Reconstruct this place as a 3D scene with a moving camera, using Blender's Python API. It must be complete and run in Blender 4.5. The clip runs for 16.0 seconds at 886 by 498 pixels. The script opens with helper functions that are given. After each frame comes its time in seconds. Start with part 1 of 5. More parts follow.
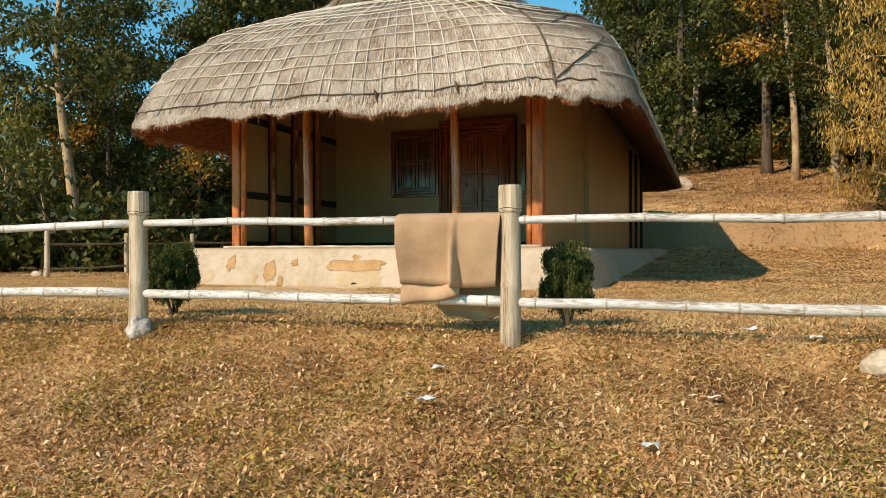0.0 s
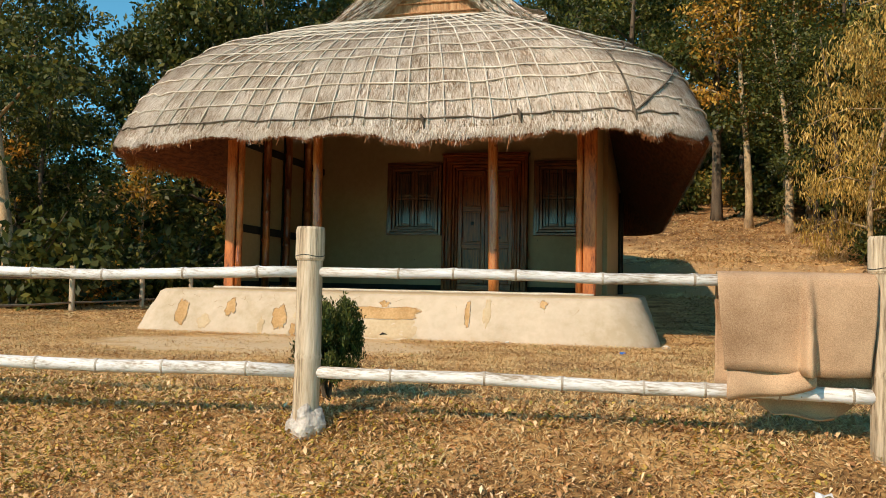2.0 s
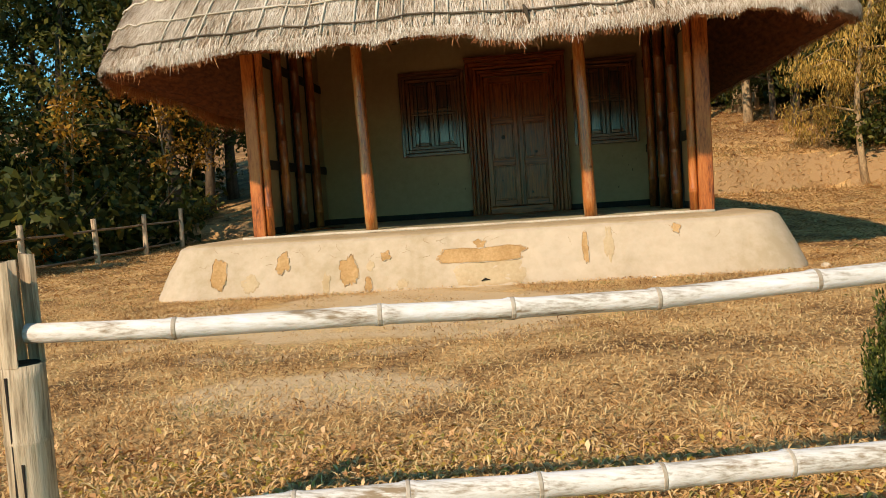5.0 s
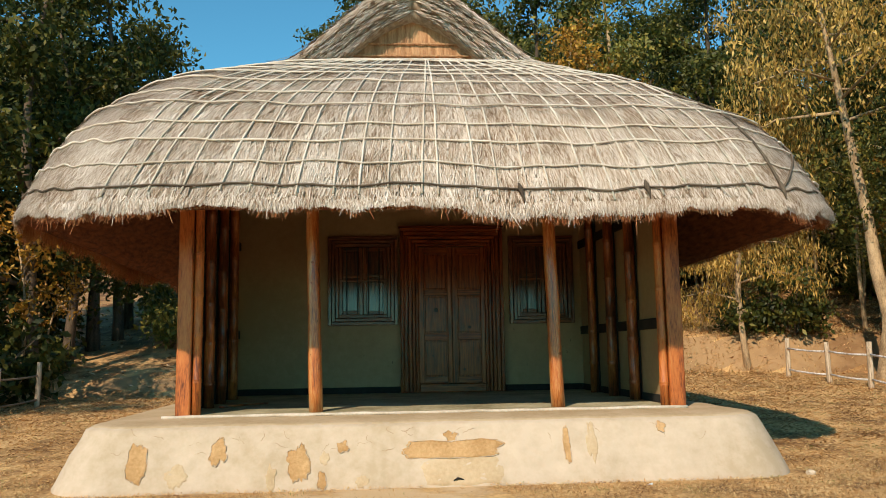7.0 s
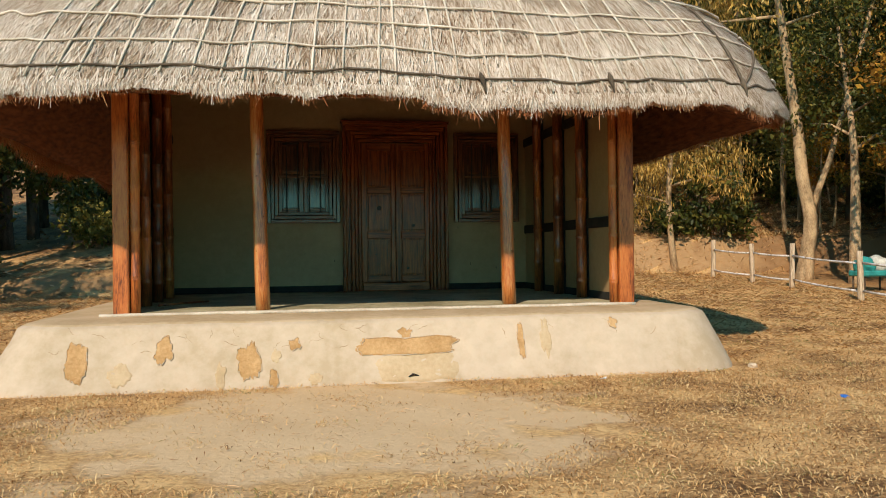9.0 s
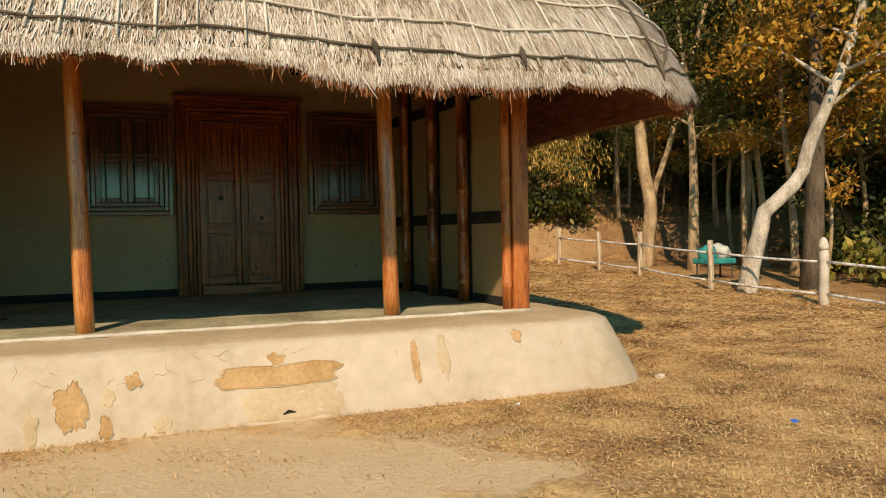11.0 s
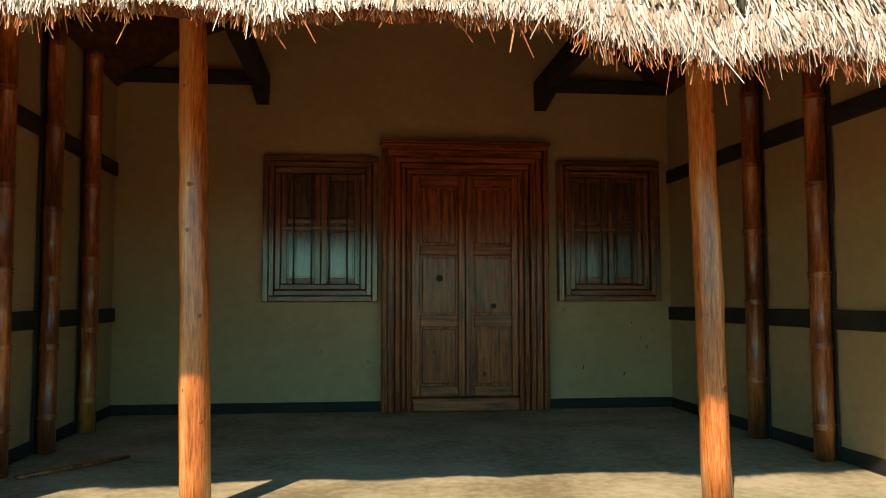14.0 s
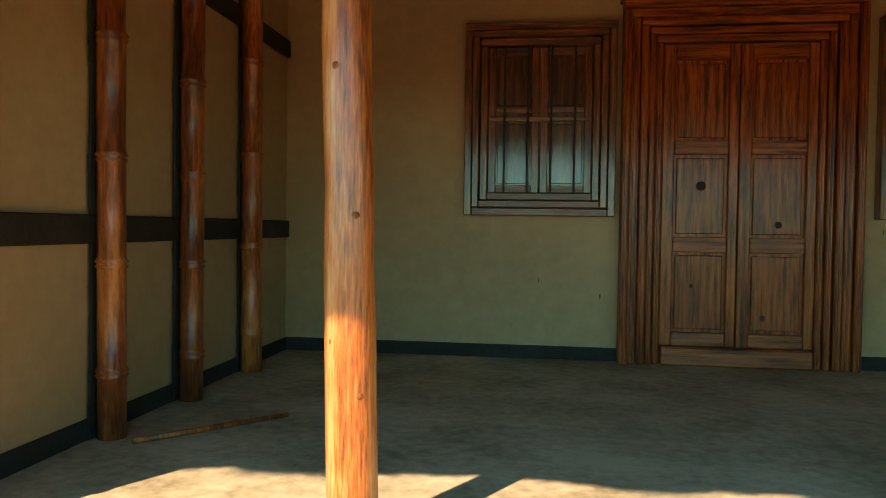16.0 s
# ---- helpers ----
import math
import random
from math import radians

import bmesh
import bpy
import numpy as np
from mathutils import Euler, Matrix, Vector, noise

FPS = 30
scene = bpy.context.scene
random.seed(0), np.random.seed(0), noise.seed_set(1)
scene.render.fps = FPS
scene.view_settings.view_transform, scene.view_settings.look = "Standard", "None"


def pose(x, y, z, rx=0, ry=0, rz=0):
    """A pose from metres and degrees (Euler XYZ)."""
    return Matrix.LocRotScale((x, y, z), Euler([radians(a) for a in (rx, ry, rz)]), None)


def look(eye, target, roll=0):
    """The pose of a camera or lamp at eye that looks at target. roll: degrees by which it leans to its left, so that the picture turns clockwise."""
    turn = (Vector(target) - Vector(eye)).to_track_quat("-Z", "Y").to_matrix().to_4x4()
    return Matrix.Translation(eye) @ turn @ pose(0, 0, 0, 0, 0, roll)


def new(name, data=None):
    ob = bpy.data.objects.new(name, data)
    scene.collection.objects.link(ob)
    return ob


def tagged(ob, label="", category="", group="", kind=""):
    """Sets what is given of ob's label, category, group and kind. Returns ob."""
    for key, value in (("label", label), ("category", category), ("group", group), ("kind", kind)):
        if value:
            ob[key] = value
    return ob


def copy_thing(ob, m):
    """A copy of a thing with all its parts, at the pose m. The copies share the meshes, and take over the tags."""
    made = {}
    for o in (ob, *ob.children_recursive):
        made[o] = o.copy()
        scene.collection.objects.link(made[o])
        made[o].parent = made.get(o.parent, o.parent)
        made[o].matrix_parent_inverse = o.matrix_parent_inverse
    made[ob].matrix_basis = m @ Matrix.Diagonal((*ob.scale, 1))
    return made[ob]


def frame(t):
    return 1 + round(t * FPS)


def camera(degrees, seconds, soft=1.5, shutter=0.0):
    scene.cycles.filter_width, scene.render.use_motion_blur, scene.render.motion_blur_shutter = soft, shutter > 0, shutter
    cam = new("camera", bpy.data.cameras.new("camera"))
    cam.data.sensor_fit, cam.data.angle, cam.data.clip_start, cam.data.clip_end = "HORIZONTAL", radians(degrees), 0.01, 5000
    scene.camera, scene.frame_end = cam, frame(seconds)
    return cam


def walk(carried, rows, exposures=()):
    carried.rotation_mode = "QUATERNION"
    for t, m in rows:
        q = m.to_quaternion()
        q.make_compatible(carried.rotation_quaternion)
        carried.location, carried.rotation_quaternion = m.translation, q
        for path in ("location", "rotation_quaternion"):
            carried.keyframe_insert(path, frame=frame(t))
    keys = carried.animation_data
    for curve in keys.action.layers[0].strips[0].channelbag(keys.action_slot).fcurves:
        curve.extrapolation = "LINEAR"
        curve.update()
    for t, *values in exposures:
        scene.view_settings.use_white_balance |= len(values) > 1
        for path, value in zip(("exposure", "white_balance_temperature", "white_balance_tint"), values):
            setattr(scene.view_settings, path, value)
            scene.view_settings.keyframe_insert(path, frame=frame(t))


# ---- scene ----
cam = camera(57.7, 16.0, 0.95)
PATH = [
    (0, (5.618, -11.088, 0.518), (4.896, -9.222, 0.523), -0.1),
    (0.5, (5.05, -10.893, 0.509), (4.28, -9.049, 0.598), 0.8),
    (1, (4.543, -10.751, 0.509), (3.9, -8.86, 0.61), 2.5),
    (1.5, (4.065, -10.616, 0.582), (3.545, -8.687, 0.682), 1.7),
    (2, (3.516, -10.396, 0.632), (3.021, -8.461, 0.73), 1.2),
    (2.5, (2.982, -10.272, 0.635), (2.553, -8.319, 0.697), 0.5),
    (3, (2.493, -10.098, 0.638), (2.082, -8.141, 0.664), -1.5),
    (3.5, (2.108, -9.835, 0.756), (1.706, -7.876, 0.757), -2.3),
    (5.8, (0.402, -8.806, 0.92), (0.358, -6.814, 0.753), -2.1),
    (6, (0.29, -8.717, 0.928), (0.302, -6.722, 0.789), -1.2),
    (6.4, (0.048, -8.468, 1.025), (0.143, -6.47, 1.007), 0.1),
    (6.5, (-0.004, -8.447, 1.042), (0.1, -6.45, 1.061), 0.0),
    (7, (-0.259, -8.376, 1.209), (-0.108, -6.397, 1.457), -0.9),
    (7.5, (-0.287, -8.33, 1.255), (-0.094, -6.374, 1.626), -1.7),
    (8, (-0.324, -8.293, 1.184), (-0.074, -6.323, 1.417), -2.0),
    (8.2, (-0.343, -8.287, 1.145), (-0.067, -6.311, 1.288), -1.7),
    (10.3, (-0.776, -7.27, 1.314), (-0.351, -5.316, 1.276), -0.5),
    (10.5, (-0.776, -7.107, 1.357), (-0.303, -5.164, 1.392), -0.9),
    (11, (-0.745, -6.761, 1.345), (0.02, -4.913, 1.297), -1.0),
    (11.5, (-0.763, -6.29, 1.371), (0.045, -4.465, 1.253), -1.3),
    (12, (-0.552, -5.81, 1.363), (0.3, -4.008, 1.204), -2.9),
    (12.5, (-0.43, -5.321, 1.348), (0.274, -3.456, 1.189), -1.6),
    (13, (-0.373, -4.857, 1.485), (-0.021, -2.889, 1.408), -2.3),
    (13.5, (-0.278, -4.287, 1.601), (-0.14, -2.293, 1.67), -1.9),
    (14, (-0.198, -3.847, 1.586), (0.009, -1.862, 1.712), -0.1),
    (14.5, (-0.202, -3.397, 1.575), (-0.114, -1.4, 1.654), 0.0),
    (15, (-0.227, -2.926, 1.561), (-0.465, -0.941, 1.552), 0.3),
    (15.5, (-0.289, -2.514, 1.495), (-0.636, -0.547, 1.404), 1.1),
    (16, (-0.393, -2.129, 1.486), (-0.679, -0.15, 1.432), 0.8),
]
walk(cam, [(t, look(eye, target, roll)) for t, eye, target, roll in PATH],
     [(0, 0.16, 7100, 20), (3.5, 0.10, 7200, 21), (6, 0.06, 7900, 22), (6.5, 0.08, 7500, 20), (7, 0.12, 6900, 19), (7.5, 0.12, 6500, 18), (8, 0.10, 6600, 20),
      (10.5, 0.04, 7500, 20), (12.5, 0.02, 8100, 22), (13.5, 0.3, 7600, 23), (14, 0.68, 7500, 26), (14.5, 1.1, 6900, 25),
      (15, 1.54, 6700, 23), (15.5, 1.34, 7600, 33), (16, 1.38, 8200, 34)])
# ---------------------------------------------------------------- world and sun
SUN_AZ = (-0.46, -0.888)          # ground direction towards the sun
SUN_EL = radians(36)
world = bpy.data.worlds.new("sky")
scene.world = world
world.use_nodes = True
wn = world.node_tree
sky = wn.nodes.new("ShaderNodeTexSky")
sky.sky_type, sky.sun_disc = "NISHITA", False
sky.sun_elevation, sky.sun_rotation = SUN_EL, math.atan2(SUN_AZ[0], SUN_AZ[1])
sky.air_density, sky.dust_density, sky.ozone_density = 1.0, 0.0, 2.0
hue = wn.nodes.new("ShaderNodeMix")
hue.data_type, hue.blend_type = "RGBA", "MULTIPLY"
hue.inputs[0].default_value = 1.0
hue.inputs[7].default_value = (0.34, 0.95, 0.96, 1)
wn.links.new(sky.outputs[0], hue.inputs[6])
wn.links.new(hue.outputs[2], wn.nodes["Background"].inputs[0])
wn.nodes["Background"].inputs[1].default_value = 0.155
sun = new("sun", bpy.data.lights.new("sun", "SUN"))
sun.data.energy, sun.data.angle, sun.data.color = 4.2, radians(0.6), (1.0, 0.88, 0.70)
sun.matrix_world = look((SUN_AZ[0] * 20, SUN_AZ[1] * 20, 20.4 * math.tan(SUN_EL)), (0, 0, 0))


# ---------------------------------------------------------------- materials
def mat(name, dark, light, scale=3.0, fine=50.0, rough=0.8, bump=0.4, stretch=(1, 1, 1), vary=0.0, spec=0.3, depth=0.01, mid=None, coat=0.0, coat_rough=0.13, coat_ior=1.5):
    m = bpy.data.materials.new(name)
    m.use_nodes = True
    n, k = m.node_tree.nodes, m.node_tree.links
    b = n["Principled BSDF"]
    tc, mp = n.new("ShaderNodeTexCoord"), n.new("ShaderNodeMapping")
    mp.inputs["Scale"].default_value = stretch
    k.new(tc.outputs["Object"], mp.inputs[0])
    a, f = n.new("ShaderNodeTexNoise"), n.new("ShaderNodeTexNoise")
    a.inputs["Scale"].default_value, a.inputs["Detail"].default_value = scale, 5
    f.inputs["Scale"].default_value, f.inputs["Detail"].default_value, f.inputs["Roughness"].default_value = fine, 6, 0.65
    for t in (a, f):
        k.new(mp.outputs[0], t.inputs["Vector"])
    mix = n.new("ShaderNodeMath")
    mix.operation = "MULTIPLY_ADD"
    mix.inputs[1].default_value = 0.55
    half = n.new("ShaderNodeMath")
    half.operation = "MULTIPLY"
    half.inputs[1].default_value = 0.45
    k.new(f.outputs[0], half.inputs[0])
    k.new(a.outputs[0], mix.inputs[0])
    k.new(half.outputs[0], mix.inputs[2])
    r = n.new("ShaderNodeValToRGB")
    r.color_ramp.elements[0].position, r.color_ramp.elements[1].position = 0.39, 0.61
    r.color_ramp.elements[0].color, r.color_ramp.elements[1].color = (*dark, 1), (*light, 1)
    if mid:
        e = r.color_ramp.elements.new(0.5)
        e.color = (*mid, 1)
    k.new(mix.outputs[0], r.inputs[0])
    out = r.outputs[0]
    if vary:
        oi, mr, hs = n.new("ShaderNodeObjectInfo"), n.new("ShaderNodeMapRange"), n.new("ShaderNodeHueSaturation")
        mr.inputs[3].default_value, mr.inputs[4].default_value = 1 - vary, 1 + vary
        k.new(oi.outputs["Random"], mr.inputs[0])
        k.new(mr.outputs[0], hs.inputs["Value"])
        k.new(out, hs.inputs["Color"])
        out = hs.outputs[0]
    k.new(out, b.inputs["Base Color"])
    b.inputs["Roughness"].default_value = rough
    b.inputs["Specular IOR Level"].default_value = spec
    b.inputs["Coat Weight"].default_value, b.inputs["Coat Roughness"].default_value, b.inputs["Coat IOR"].default_value = coat, coat_rough, coat_ior
    if bump:
        bp = n.new("ShaderNodeBump")
        bp.inputs["Strength"].default_value, bp.inputs["Distance"].default_value = bump, depth
        k.new(mix.outputs[0], bp.inputs["Height"])
        k.new(bp.outputs[0], b.inputs["Normal"])
        if coat > 0.2:
            k.new(bp.outputs[0], b.inputs["Coat Normal"])
    return m


def island_mat(name, colours, rough=0.85, spec=0.25, through_light=0.0, patch=0.7, weight=0.9):
    """Many small loose pieces: each piece takes one colour of the row."""
    m = bpy.data.materials.new(name)
    m.use_nodes = True
    n, k = m.node_tree.nodes, m.node_tree.links
    b = n["Principled BSDF"]
    g, r = n.new("ShaderNodeNewGeometry"), n.new("ShaderNodeValToRGB")
    el = r.color_ramp.elements
    for i, c in enumerate(colours):
        e = el[i] if i < 2 else el.new(1.0)
        e.color = (*c, 1)
    for i, e in enumerate(el):
        e.position = i / (len(colours) - 1)
    tc, no, ad = n.new("ShaderNodeTexCoord"), n.new("ShaderNodeTexNoise"), n.new("ShaderNodeMath")
    no.inputs["Scale"].default_value, no.inputs["Detail"].default_value = patch, 4
    k.new(tc.outputs["Object"], no.inputs["Vector"])
    ad.operation, ad.inputs[1].default_value = "MULTIPLY_ADD", 0.7
    sb = n.new("ShaderNodeMath")
    sb.operation, sb.inputs[1].default_value = "MULTIPLY_ADD", weight
    sb.inputs[2].default_value = 0.15 - weight / 2
    k.new(no.outputs[0], sb.inputs[0])
    k.new(g.outputs["Random Per Island"], ad.inputs[0])
    k.new(sb.outputs[0], ad.inputs[2])
    k.new(ad.outputs[0], r.inputs[0])
    k.new(r.outputs[0], b.inputs["Base Color"])
    b.inputs["Roughness"].default_value, b.inputs["Specular IOR Level"].default_value = rough, spec
    if through_light:
        tr, mx = n.new("ShaderNodeBsdfTranslucent"), n.new("ShaderNodeMixShader")
        mx.inputs[0].default_value = through_light
        k.new(r.outputs[0], tr.inputs[0])
        k.new(b.outputs[0], mx.inputs[1])
        k.new(tr.outputs[0], mx.inputs[2])
        k.new(mx.outputs[0], n["Material Output"].inputs[0])
    return m


M_PLASTER = mat("cream_plaster", (0.345, 0.213, 0.099), (0.425, 0.275, 0.138), 1.0, 12, 0.50, 0.25, spec=0.38, depth=0.006)
M_MUD = mat("limed_mud", (0.46, 0.36, 0.235), (0.585, 0.475, 0.345), 1.1, 9, 0.92, 0.5, mid=(0.53, 0.425, 0.30), depth=0.02)
M_CLAY = mat("bare_clay", (0.38, 0.215, 0.082), (0.57, 0.36, 0.17), 4, 40, 0.95, 0.7)
M_LEDGE = mat("tan_ledge", (0.46, 0.34, 0.19), (0.58, 0.45, 0.285), 2.2, 16, 0.93, 0.5)
M_CRACK = mat("crack_brown", (0.26, 0.165, 0.08), (0.42, 0.28, 0.15), 20, 80, 0.95, 0.0)
M_CLAYP = mat("pale_clay", (0.46, 0.335, 0.19), (0.56, 0.43, 0.27), 3, 30, 0.95, 0.5)
M_FLOOR = mat("porch_cement", (0.26, 0.23, 0.13), (0.57, 0.52, 0.34), 1.7, 15, 0.6, 0.5, mid=(0.42, 0.38, 0.23))
M_LIME = mat("limewash", (0.46, 0.39, 0.29), (0.66, 0.59, 0.48), 4, 40, 0.9, 0.5)
M_WOOD = mat("varnished_wood", (0.045, 0.010, 0.003), (0.42, 0.105, 0.022), 5, 22, 0.5, 0.6, stretch=(8, 8, 0.45), vary=0.12, mid=(0.255, 0.052, 0.010), spec=0.15, depth=0.005, coat=0.42, coat_rough=0.16)
M_WOODX = mat("varnished_wood_across", (0.045, 0.010, 0.003), (0.42, 0.105, 0.022), 5, 22, 0.5, 0.6, stretch=(0.45, 8, 8), vary=0.12, mid=(0.255, 0.052, 0.010), spec=0.15, depth=0.005, coat=0.42, coat_rough=0.16)
M_PANEL = mat("dark_varnished_panel", (0.02, 0.006, 0.003), (0.20, 0.065, 0.02), 5, 22, 0.4, 0.7, stretch=(8, 8, 0.45), vary=0.12, mid=(0.09, 0.028, 0.009), spec=0.3, depth=0.005, coat=0.95, coat_rough=0.07, coat_ior=1.65)
M_FRAME = mat("brown_window_frame", (0.02, 0.006, 0.003), (0.32, 0.095, 0.026), 5, 22, 0.45, 0.8, stretch=(8, 8, 0.45), vary=0.12, mid=(0.13, 0.036, 0.010), spec=0.3, depth=0.005, coat=0.85, coat_rough=0.09)
M_FRAMEX = mat("brown_window_rail", (0.02, 0.006, 0.003), (0.32, 0.095, 0.026), 5, 22, 0.45, 0.8, stretch=(0.45, 8, 8), vary=0.12, mid=(0.13, 0.036, 0.010), spec=0.3, depth=0.005, coat=0.85, coat_rough=0.09)
M_POST = mat("orange_post_wood", (0.12, 0.030, 0.008), (0.56, 0.19, 0.045), 1.6, 12, 0.5, 0.5, stretch=(7, 7, 0.9), mid=(0.46, 0.125, 0.026), vary=0.1, spec=0.4, coat=0.1)
M_PEELED = mat("peeled_post_wood", (0.11, 0.026, 0.008), (0.57, 0.275, 0.095), 2.0, 24, 0.36, 0.4, stretch=(5, 5, 0.4), mid=(0.46, 0.125, 0.022), spec=0.45, coat=0.5)
M_KNOT = mat("wood_knot", (0.09, 0.03, 0.01), (0.32, 0.10, 0.026), 30, 90, 0.6, 0.4)
M_POLE = mat("brown_bamboo", (0.07, 0.018, 0.006), (0.50, 0.15, 0.032), 2.4, 16, 0.4, 0.4, stretch=(4, 4, 0.6), mid=(0.24, 0.058, 0.013), vary=0.2, spec=0.4, coat=0.35)
M_BEAM = mat("tarred_beam", (0.012, 0.009, 0.007), (0.035, 0.026, 0.02), 4, 40, 0.7, 0.4)
# skirting paint, and the painted-in dark of the gaps beside the poles
M_SKIRT_GAP = mat("black_skirting_and_gap", (0.012, 0.012, 0.010), (0.028, 0.027, 0.023), 4, 40, 0.75, 0.3)
M_IRON = mat("dark_iron", (0.012, 0.011, 0.010), (0.03, 0.028, 0.025), 10, 60, 0.5, 0.2)
M_BAMBOO = mat("weathered_bamboo", (0.26, 0.19, 0.115), (0.79, 0.79, 0.79), 1.6, 14, 0.55, 0.4, stretch=(1.2, 9, 9), mid=(0.68, 0.655, 0.60), vary=0.08)
M_FPOST = mat("weathered_fence_post", (0.19, 0.135, 0.08), (0.70, 0.585, 0.43), 2.6, 18, 0.75, 0.9, stretch=(7, 7, 0.5), mid=(0.54, 0.42, 0.28), vary=0.1)
M_DRYB = mat("grey_bamboo_rail", (0.16, 0.11, 0.07), (0.42, 0.33, 0.23), 2, 14, 0.7, 0.3, stretch=(9, 1.2, 9), vary=0.15)
M_CEMENT = mat("cement_collar", (0.30, 0.25, 0.20), (0.66, 0.60, 0.52), 6, 40, 0.9, 0.8, depth=0.02)
M_SACK = mat("burlap", (0.27, 0.155, 0.08), (0.64, 0.42, 0.25), 3, 240, 0.95, 0.8, vary=0.0, depth=0.004)
M_MAT = mat("reed_matting", (0.30, 0.14, 0.06), (0.60, 0.34, 0.17), 3, 30, 0.85, 0.5, stretch=(9, 9, 1))
M_THATCH = mat("thatch_body", (0.24, 0.155, 0.085), (0.56, 0.44, 0.31), 3, 40, 0.95, 0.9, stretch=(6, 6, 1.5), depth=0.03)
# reddish straw; its dark colour also carries the shade under the roof
M_UNDER = mat("shaded_thatch_underside", (0.06, 0.016, 0.006), (0.19, 0.055, 0.018), 3, 30, 0.95, 0.9, stretch=(9, 2, 2), depth=0.03)
M_STRAW = island_mat("thatch_straw", [(0.13, 0.065, 0.03), (0.35, 0.255, 0.17), (0.54, 0.445, 0.345), (0.68, 0.595, 0.495), (0.84, 0.775, 0.685)], patch=2.6, weight=1.0)
M_STRAWR = island_mat("thatch_straw_red", [(0.18, 0.05, 0.018), (0.36, 0.115, 0.042), (0.50, 0.21, 0.085), (0.60, 0.34, 0.17)])
M_ROPE = mat("straw_rope", (0.50, 0.42, 0.32), (0.76, 0.69, 0.58), 5, 60, 0.9, 0.5, vary=0.10)
M_ROPED = mat("dark_straw_rope", (0.06, 0.045, 0.03), (0.17, 0.13, 0.09), 5, 60, 0.9, 0.5)
M_BARK = mat("pale_bark", (0.22, 0.145, 0.075), (0.60, 0.43, 0.24), 2.5, 22, 0.9, 0.9, stretch=(2, 2, 0.8), depth=0.03)
M_BARKW = mat("whitish_bark", (0.30, 0.24, 0.17), (0.70, 0.61, 0.48), 2.5, 22, 0.9, 0.9, stretch=(2, 2, 0.8), depth=0.03)
M_BARKD = mat("dark_bark", (0.05, 0.035, 0.022), (0.17, 0.125, 0.08), 2.5, 22, 0.9, 0.9, stretch=(3, 3, 0.7), depth=0.03)
M_STONE = mat("pale_stone", (0.42, 0.33, 0.22), (0.62, 0.52, 0.38), 5, 40, 0.9, 0.6)
M_PAPER = mat("scrap_paper", (0.55, 0.56, 0.55), (0.82, 0.83, 0.82), 8, 60, 0.7, 0.2)
M_BLUE = mat("blue_plastic_scrap", (0.02, 0.12, 0.40), (0.05, 0.2, 0.6), 8, 60, 0.4, 0.1)
M_TEAL = mat("teal_sheet", (0.01, 0.17, 0.16), (0.03, 0.34, 0.31), 4, 30, 0.5, 0.3)
M_PALESACK = mat("pale_sack", (0.35, 0.36, 0.30), (0.6, 0.6, 0.52), 4, 30, 0.7, 0.4)
L_GREEN = [(0.018, 0.028, 0.007), (0.045, 0.060, 0.010), (0.085, 0.092, 0.015), (0.26, 0.215, 0.034)]
L_OLIVE = [(0.061, 0.077, 0.02), (0.142, 0.151, 0.032), (0.263, 0.234, 0.045), (0.486, 0.354, 0.072)]
L_GOLD = [(0.12, 0.066, 0.012), (0.32, 0.15, 0.02), (0.56, 0.28, 0.03), (0.68, 0.42, 0.075)]
L_BAMB = [(0.12, 0.09, 0.02), (0.33, 0.21, 0.045), (0.64, 0.40, 0.085), (0.88, 0.62, 0.23)]
M_LEAF = {k: island_mat("leaves_" + k, c, 0.55, 0.35, 0.28) for k, c in (("green", L_GREEN), ("olive", L_OLIVE), ("gold", L_GOLD), ("bamboo", L_BAMB))}
M_BUSH = island_mat("clipped_bush_leaves", [(0.012, 0.022, 0.005), (0.040, 0.060, 0.011), (0.10, 0.12, 0.02), (0.24, 0.22, 0.04)], 0.6, 0.3, 0.15)
M_GRASS = island_mat("dry_grass", [(0.15, 0.065, 0.027), (0.40, 0.215, 0.08), (0.62, 0.37, 0.15), (0.68, 0.45, 0.20), (0.78, 0.57, 0.29), (0.24, 0.235, 0.06)], 0.85, 0.2, 0.15, 2.4, 1.5)
M_WEED = island_mat("green_weeds", [(0.15, 0.145, 0.032), (0.36, 0.285, 0.055), (0.62, 0.43, 0.095), (0.80, 0.55, 0.135)], 0.7, 0.25, 0.2)
M_NODE = mat("bamboo_node", (0.30, 0.235, 0.16), (0.52, 0.45, 0.36), 8, 60, 0.7, 0.3)
M_LITTER = island_mat("fallen_leaves", [(0.17, 0.075, 0.032), (0.54, 0.28, 0.12), (0.80, 0.50, 0.25), (0.90, 0.69, 0.43)], 0.8, 0.2)


